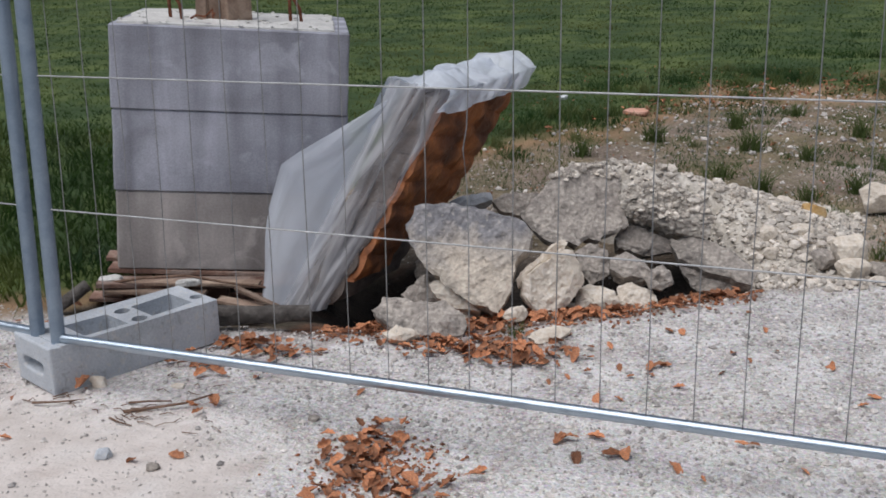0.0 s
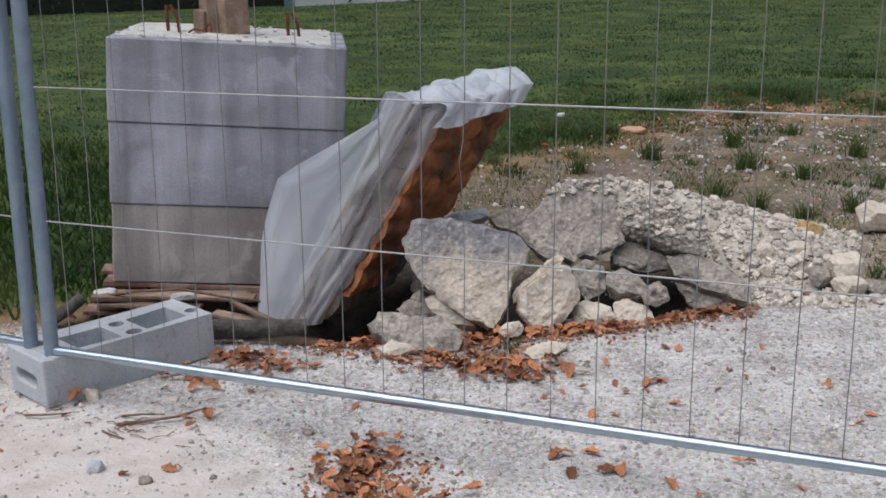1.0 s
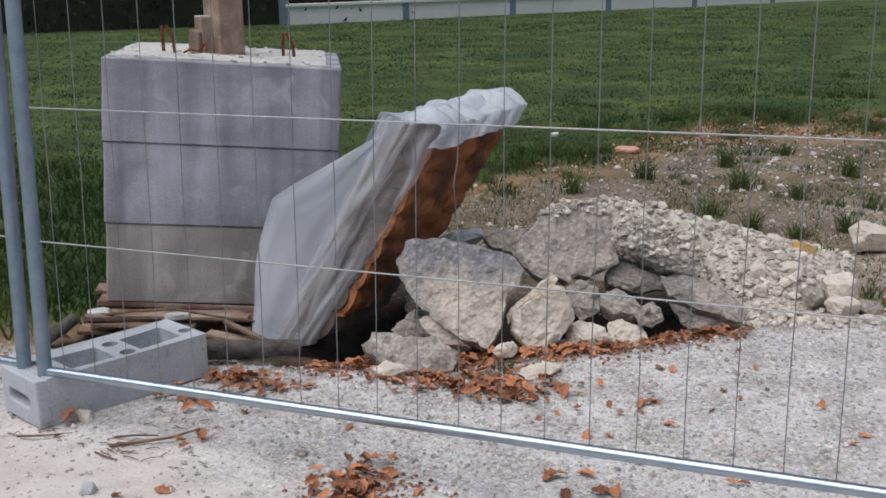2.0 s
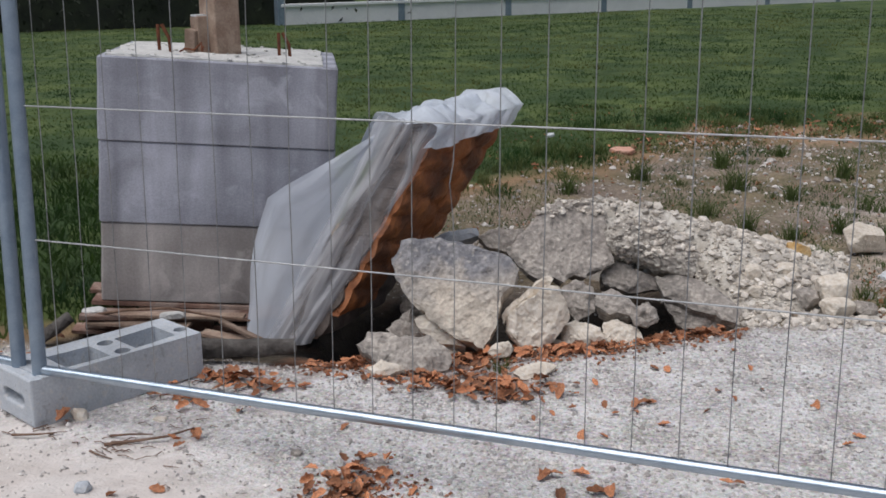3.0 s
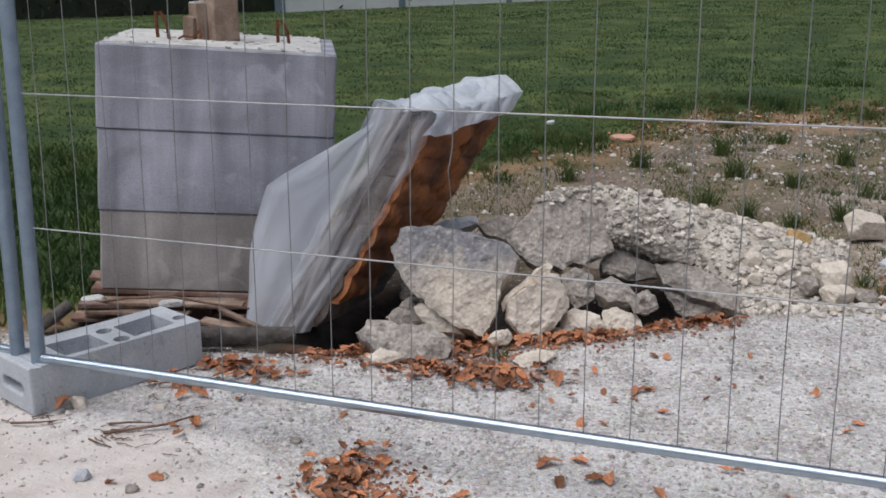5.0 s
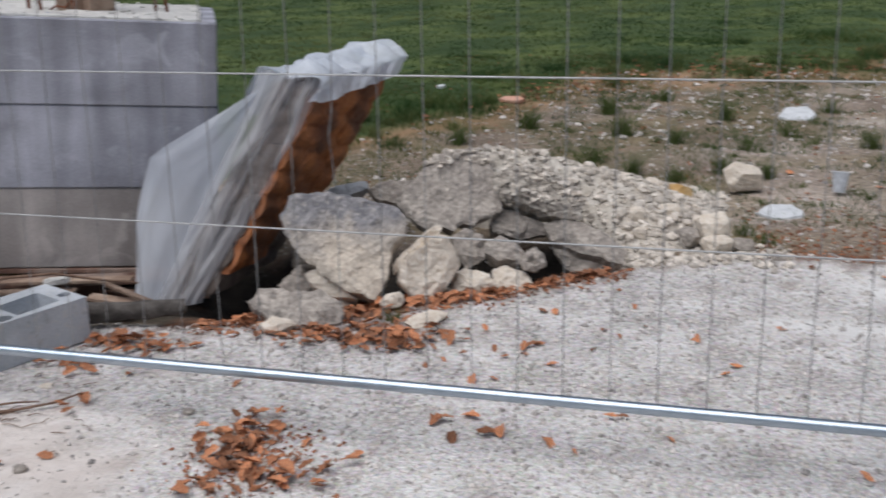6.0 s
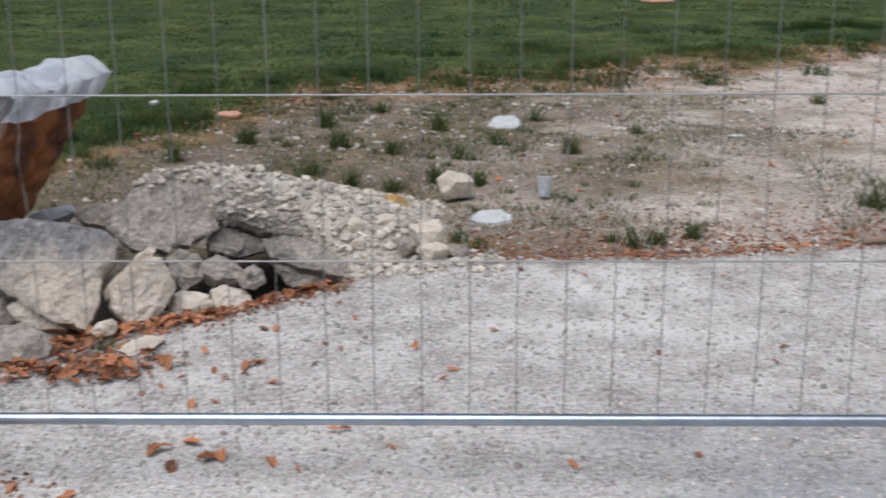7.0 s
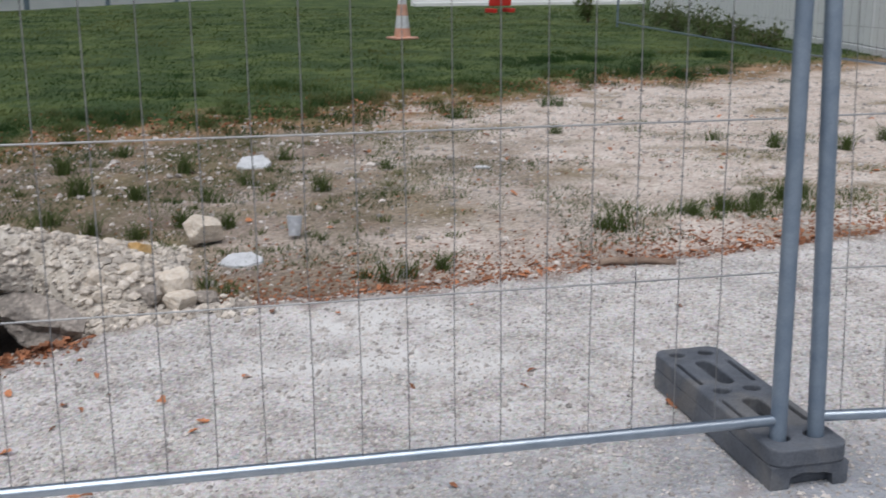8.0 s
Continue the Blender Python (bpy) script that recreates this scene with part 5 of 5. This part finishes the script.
tagged(part("plastic_cup", bm, M_CUP, None, smooth=True, at=pose(2.52, 2.62, 0.005, -8, 6, 20)), "crushed clear plastic cup standing on the dirt", "cup")

# ---- grass ----
def grass_mat(name, c1, c2, dry):
    """Blade colour in patches; light also passes through the thin blades."""
    m = material(name, c1, c2, 1.5, 0.7, 0.0, 60, dry, 0.4, 0.85, speck=0.1, island=0.12)
    n, l = m.node_tree.nodes, m.node_tree.links
    b = n["Principled BSDF"]
    through_leaf, both = n.new("ShaderNodeBsdfTranslucent"), n.new("ShaderNodeMixShader")
    both.inputs[0].default_value = 0.5
    l.new(b.inputs["Base Color"].links[0].from_socket, through_leaf.inputs["Color"])
    l.new(b.outputs[0], both.inputs[1])
    l.new(through_leaf.outputs[0], both.inputs[2])
    l.new(both.outputs[0], n["Material Output"].inputs["Surface"])
    return m


M_GRASS = grass_mat("lawn_blades", (0.016, 0.052, 0.012), (0.085, 0.138, 0.030), (0.180, 0.185, 0.052))
M_LUSH = grass_mat("lush_blades", (0.018, 0.055, 0.012), (0.045, 0.105, 0.022), (0.07, 0.12, 0.03))
M_WEED = grass_mat("weed_blades", (0.07, 0.12, 0.03), (0.15, 0.18, 0.06), (0.24, 0.21, 0.09))


def blades(samples, seed):
    """Triangular blades: x, y, z, height, width."""
    rng = np.random.RandomState(seed)
    s = np.array(samples)
    k = len(s)
    a, lean, la = rng.uniform(0, 6.283, k), rng.uniform(0.2, 1.3, k), rng.uniform(0, 6.283, k)
    dx, dy = np.cos(a) * s[:, 4] / 2, np.sin(a) * s[:, 4] / 2
    tip = np.stack([s[:, 0] + np.cos(la) * lean * s[:, 3], s[:, 1] + np.sin(la) * lean * s[:, 3], s[:, 2] + s[:, 3]], -1)
    mid = np.stack([s[:, 0] + np.cos(la) * lean * s[:, 3] * 0.3, s[:, 1] + np.sin(la) * lean * s[:, 3] * 0.3, s[:, 2] + s[:, 3] * 0.55], -1)
    w = np.stack([dx, dy, 0 * dx], -1)
    base = s[:, :3]
    v = np.stack([base - w, base + w, mid + w * 0.8, tip, mid - w * 0.8], 1).reshape(-1, 3)
    i = np.arange(k)[:, None] * 5
    return v.tolist(), [q for r in i for q in ((r[0], r[0] + 1, r[0] + 2, r[0] + 4), (r[0] + 4, r[0] + 2, r[0] + 3))]


def grass_field():
    rnd2 = random.Random(31)
    out = []
    while len(out) < 125000:
        d = 2.6 + 26 * rnd2.random() ** 1.7
        a = radians(rnd2.uniform(-50, 42))
        x, y = 2.05 + d * math.sin(a), -2.2 + d * math.cos(a)
        g = grass_amount(x, y)
        if rnd2.random() > g * g:
            continue
        tall = 0.8 + 1.0 * max(0.0, fbm(x, y, 1.3, 51.0)) + (0.5 if g < 0.9 else 0.0) + (2.6 if x < -0.2 and y < 3.2 else 0.0)
        k = 1 + d / 8
        out.append((x, y, ground_z(x, y) - 0.005, rnd2.uniform(0.010, 0.026) * tall * (0.8 + 0.2 * k), rnd2.uniform(0.004, 0.009) * (0.6 + 0.5 * k)))
    while len(out) < 165000:
        x, y = rnd2.uniform(-0.4, 7.0), rnd2.uniform(2.1, 7.0)
        e = y - lot_edge(x)
        if e < 0.1 or heap_h(x, y) > 0.0 and 0.7 < x < 2.1 and y < 2.6:
            continue
        q = fbm(x, y, 1.6, 71.0) + 0.35 * fbm(x, y, 6.0, 72.0) - 0.10 * max(0.0, x - 2.4) + 0.10 * max(0.0, 2.2 - x) + 0.08
        if q > 0.12 * rnd2.random():
            out.append((x, y, ground_z(x, y) - 0.003, rnd2.uniform(0.010, 0.032), rnd2.uniform(0.002, 0.0045)))
    v, f = blades(out, 4)
    me = bpy.data.meshes.new("lawn")
    me.from_pydata(v, [], f)
    me.materials.append(M_GRASS)
    tagged(new("lawn", me), "rough mown green grass with yellowing patches", "grass", kind="stuff")


grass_field()


def tuft_mesh(seed, n, h):
    rnd2 = random.Random(seed)
    v, f = blades([(rnd2.gauss(0, 0.022), rnd2.gauss(0, 0.022), -0.004, h * rnd2.uniform(0.5, 1.1), rnd2.uniform(0.003, 0.006)) for _ in range(n)], seed)
    me = bpy.data.meshes.new("grass_tuft")
    me.from_pydata(v, [], f)
    me.materials.append(M_WEED)
    return me


TUFTS = [tuft_mesh(1, 60, 0.09), tuft_mesh(2, 90, 0.12), tuft_mesh(3, 40, 0.07), tuft_mesh(4, 50, 0.15)]


def tuft(x, y, k, s=1.0):
    ob = new("grass_tuft", TUFTS[k])
    ob.matrix_world = Matrix.Translation((x, y, ground_z(x, y))) @ Matrix.Rotation(x * 7 + y * 3, 4, "Z") @ Matrix.Scale(s, 4)
    tagged(ob, "green weed tuft growing in bare stony dirt", "grass tuft", group="weed tufts")


for x, y, k, s in ((2.82, 1.88, 3, 0.9), (2.92, 1.92, 0, 1.0), (3.08, 2.0, 1, 0.8), (2.75, 1.95, 2, 1.0), (4.04, 2.45, 3, 1.3), (3.97, 2.5, 0, 1.0), (2.75, 3.64, 1, 1.1), (1.76, 3.63, 1, 1.0), (1.45, 3.77, 1, 1.4),
                   (2.12, 3.48, 0, 1.2), (2.22, 2.89, 1, 0.9), (2.02, 2.93, 1, 1.0), (1.82, 2.75, 0, 1.1), (1.95, 2.45, 0, 0.9), (2.13, 1.95, 0, 0.8), (2.2, 1.85, 2, 0.9), (1.6, 2.9, 1, 1.0), (1.38, 3.1, 0, 1.2), (2.35, 3.9, 0, 1.1),
                   (2.0, 4.3, 1, 1.2), (1.3, 4.4, 1, 1.3), (1.6, 4.9, 0, 1.2), (2.6, 4.6, 0, 1.2), (3.2, 4.2, 0, 1.0), (0.9, 3.9, 1, 1.3), (0.6, 3.4, 1, 1.2), (1.1, 2.9, 0, 1.0), (0.75, 2.7, 1, 1.0), (1.5, 1.62, 0, 0.7), (1.58, 1.52, 2, 0.8),
                   (4.5, 2.68, 1, 0.8), (4.7, 2.75, 1, 1.0), (4.85, 2.72, 0, 1.0), (4.95, 2.85, 1, 0.9), (4.6, 2.6, 2, 1.0), (5.1, 2.9, 1, 1.0), (5.3, 3.0, 0, 1.1), (5.9, 4.4, 1, 1.2), (6.3, 4.2, 1, 1.2), (5.6, 4.7, 0, 1.2), (7.2, 4.8, 1, 1.3), (6.8, 4.5, 1, 1.2), (4.6, 5.2, 0, 1.1), (1.07, 0.78, 2, 0.7), (0.62, 0.84, 2, 0.8)):
    tuft(x, y, k, s)


def tuft_spread(places, mat, label, seed):
    """Many small tufts too dense to count, in one mesh: x, y, blades, height, spread."""
    rnd2 = random.Random(seed)
    rows = []
    for x, y, n, h, wide in places:
        for _ in range(n):
            px, py = x + rnd2.gauss(0, wide), y + rnd2.gauss(0, wide)
            rows.append((px, py, ground_z(px, py) - 0.004, h * rnd2.uniform(0.4, 1.1), rnd2.uniform(0.003, 0.006)))
    v, f = blades(rows, seed)
    me = bpy.data.meshes.new("weeds")
    me.from_pydata(v, [], f)
    me.materials.append(mat)
    tagged(new("weeds", me), label, "weeds", kind="stuff")


rnd = random.Random(9)
edge_weeds = []
for _ in range(80):
    x = rnd.uniform(-0.2, 6.5)
    edge_weeds.append((x, float(np.interp(x, GRASS_X, GRASS_Y)) + rnd.gauss(0.15, 0.4), 60, rnd.uniform(0.06, 0.13), 0.03))
for _ in range(150):
    edge_weeds.append((rnd.uniform(0.2, 3.6), rnd.uniform(2.4, 5.8), rnd.randrange(14, 40), rnd.uniform(0.025, 0.06), rnd.uniform(0.012, 0.05)))
for _ in range(70):
    edge_weeds.append((rnd.gauss(4.9, 0.45), rnd.gauss(2.75, 0.10), 22, rnd.uniform(0.03, 0.07), 0.04))
tuft_spread(edge_weeds, M_WEED, "green weeds growing sparsely over bare stony dirt", 7)
lush = []
for _ in range(260):
    x = rnd.uniform(-0.2, 9.0)
    y = float(np.interp(x, GRASS_X, GRASS_Y)) + rnd.gauss(0.8, 1.0)
    if fbm(x, y, 1.2, 33.0) > 0.05:
        lush.append((x, y, 110, rnd.uniform(0.05, 0.13), rnd.uniform(0.05, 0.12)))
tuft_spread(lush, M_LUSH, "dark lush grass clumps along the edge of the lawn", 8)

# ---- the far side: low wall, hedge, white building, fence, cone ----
A, B = Vector((-9.4, 18.0, 0)), Vector((6.5, 38.2, 0))
d = (B - A).normalized()
low_wall = thing("low_wall", "long low grey concrete wall beyond the grass", "wall", Matrix.Translation(A) @ d.to_track_quat("X", "Z").to_matrix().to_4x4())
for k in range(9):
    part("wall_panel", box(2.82, 0.15, 0.42, Matrix.Translation((1.43 + 2.86 * k, 0, 0.19)), 0.01), M_GREYWALL, low_wall)
    part("wall_post", box(0.16, 0.2, 0.62, Matrix.Translation((2.86 * k, 0, 0.29)), 0.01), M_POST, low_wall)
part("coping", box(25.8, 0.24, 0.06, Matrix.Translation((12.9, 0, 0.43)), 0.008), M_GREYWALL, low_wall)


def hedge(a, b, h, seed):
    a, b = Vector(a), Vector(b)
    t = thing("hedge", "tall dark clipped hedge at the edge of the grass", "hedge")
    rnd2 = random.Random(seed)
    bm = bmesh.new()
    n = b - a
    side = Vector((-n.y, n.x, 0)).normalized()
    for _ in range(6000):
        c = a.lerp(b, rnd2.random()) + side * rnd2.gauss(0, 0.35) + Vector((0, 0, rnd2.uniform(0.0, h)))
        m = Matrix.Translation(c) @ Euler((rnd2.uniform(0, 6), rnd2.uniform(0, 6), rnd2.uniform(0, 6))).to_matrix().to_4x4()
        s = rnd2.uniform(0.03, 0.08)
        vs = [bm.verts.new(m @ Vector(p)) for p in ((-s, 0, 0), (0, -s * 0.5, 0.02), (s, 0, 0), (0, s * 0.5, 0.02))]
        bm.faces.new(vs)
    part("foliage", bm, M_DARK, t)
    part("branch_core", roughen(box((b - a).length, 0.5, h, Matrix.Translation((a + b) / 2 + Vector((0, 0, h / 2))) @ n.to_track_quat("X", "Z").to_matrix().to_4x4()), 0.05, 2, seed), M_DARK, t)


hedge((-16, 13.2, 0), (-8.6, 19.8, 0), 2.6, 3)
hedge((-8.4, 20.6, 0), (-3.5, 27.5, 0), 2.4, 4)

WALL_A, WALL_B = Vector((10.5, 9.6, 0)), Vector((12.6, 22.5, 0))
wd = (WALL_B - WALL_A)
white = thing("white_building", "long white metal-clad building beyond the gravel", "building", Matrix.Translation(WALL_A) @ wd.normalized().to_track_quat("X", "Z").to_matrix().to_4x4())
for k in range(14):
    part("cladding_panel", box(0.93, 0.08, 3.2, Matrix.Translation((0.47 + 0.94 * k, -0.0, 1.72)), 0.012), M_WHITE, white)
part("plinth", box(13.2, 0.10, 0.12, Matrix.Translation((6.6, 0, 0.05)), 0.01), M_GREYWALL, white)
part("corner_post", box(0.14, 0.14, 3.4, Matrix.Translation((-0.08, 0, 1.7)), 0.01), M_GREYWALL, white)
part("roof", box(13.4, 4.0, 0.12, Matrix.Translation((6.6, -1.95, 3.4)), 0.01), M_GREYWALL, white)
end = thing("white_gate_wall", "white metal wall panel beside the gravel yard", "wall", Matrix.Translation((10.6, 9.4, 0)) @ Matrix.Rotation(radians(-35), 4, "Z"))
for k in range(5):
    part("cladding_panel", box(0.93, 0.06, 2.6, Matrix.Translation((0.55 + 0.94 * k, 0, 1.4)), 0.01), M_WHITE, end)
part("plinth", box(4.8, 0.1, 0.16, Matrix.Translation((2.4, 0, 0.06)), 0.01), M_GREYWALL, end)

far_wall = thing("pale_rear_wall", "pale rendered wall behind the far fence corner", "wall", Matrix.Translation((7.6, 27.0, 0)))
part("wall_face", roughen(box(6.5, 0.2, 2.2, Matrix.Translation((3.2, 0, 1.1)), 0.01), 0.004, 3, 2), M_WHITE, far_wall)
part("kerb", box(6.5, 0.3, 0.14, Matrix.Translation((3.2, -0.4, 0.05)), 0.01), M_GREYWALL, far_wall)

fence_panel(Matrix.Translation((9.25, 16.1, 0)) @ Matrix.Rotation(radians(-92.5), 4, "Z"), 6.7, "galvanised temporary fence standing along the white building")
fence_panel(Matrix.Translation((8.95, 9.3, 0)) @ Matrix.Rotation(radians(-80), 4, "Z"), LENGTH, "galvanised temporary fence panel beside the gravel yard")
red = thing("red_barrier", "red plastic barrier standing at the far wall", "barrier", Matrix.Translation((8.9, 22.8, 0)) @ Matrix.Rotation(radians(20), 4, "Z"))
part("panel", box(0.62, 0.06, 0.75, Matrix.Translation((0, 0, 0.55)), 0.02), M_RED, red)
part("leg", box(0.08, 0.4, 0.1, Matrix.Translation((-0.25, 0, 0.07)), 0.01), M_RED, red)
part("leg", box(0.08, 0.4, 0.1, Matrix.Translation((0.25, 0, 0.07)), 0.01), M_RED, red)

cone = thing("traffic_cone", "faded orange traffic cone with white bands on grass", "traffic cone", Matrix.Translation((5.13, 14.6, 0.03)) @ Matrix.Rotation(radians(18), 4, "Z"))
part("base", box(0.38, 0.38, 0.035, Matrix.Translation((0, 0, 0.018)), 0.01), M_ORANGE, cone)
cr = lambda z: 0.135 - 0.11 * z / 0.95
for z0, z1, mt, nm in ((0.03, 0.17, M_ORANGE, "sleeve"), (0.17, 0.36, M_PLATE, "white_band"), (0.36, 0.53, M_ORANGE, "sleeve"), (0.53, 0.70, M_PLATE, "white_band"), (0.70, 0.95, M_ORANGE, "sleeve")):
    ring_ob = part(nm, rod((0, 0, z0), (0, 0, z1), cr(z0), 20, r2=cr(z1)), mt, cone if nm == "sleeve" else sleeve, smooth=True)
    sleeve = ring_ob if nm == "sleeve" else sleeve


def shrub(x, y, h, w, seed):
    rnd2 = random.Random(seed)
    t = thing("shrub", "leafy green weed shrub at the foot of the wall", "shrub", Matrix.Translation((x, y, 0)), group="shrubs along the wall")
    stems = bmesh.new()
    lv = bmesh.new()
    for _ in range(14):
        a, r = rnd2.uniform(0, 6.28), rnd2.uniform(0.2, 1.0)
        top = Vector((math.cos(a) * r * w, math.sin(a) * r * w, h * rnd2.uniform(0.5, 1.0)))
        tube_path([(0, 0, 0), top * 0.5 + Vector((0, 0, 0.05)), top], 0.006, 4, stems, 0.4)
        for _ in range(34):
            p = top * rnd2.uniform(0.25, 1.05) + Vector((rnd2.gauss(0, 0.07), rnd2.gauss(0, 0.07), rnd2.gauss(0, 0.06)))
            m = Matrix.Translation(p) @ Euler((rnd2.uniform(0, 6), rnd2.uniform(0, 6), rnd2.uniform(0, 6))).to_matrix().to_4x4()
            s = rnd2.uniform(0.02, 0.045)
            lv.faces.new([lv.verts.new(m @ Vector(q)) for q in ((-s, 0, 0), (0, -s * 0.5, 0), (s, 0, 0), (0, s * 0.5, 0))])
    part("stems", stems, M_TWIG, t)
    part("foliage", lv, M_WEED, t)


for k, (x, y, h, w) in enumerate(((10.3, 16.8, 0.5, 0.4), (10.1, 15.4, 0.45, 0.4), (10.0, 14.2, 0.5, 0.5), (9.9, 13.0, 0.4, 0.4), (9.8, 11.9, 0.3, 0.4), (9.5, 18.3, 0.7, 0.3))):
    shrub(x, y, h, w, k)
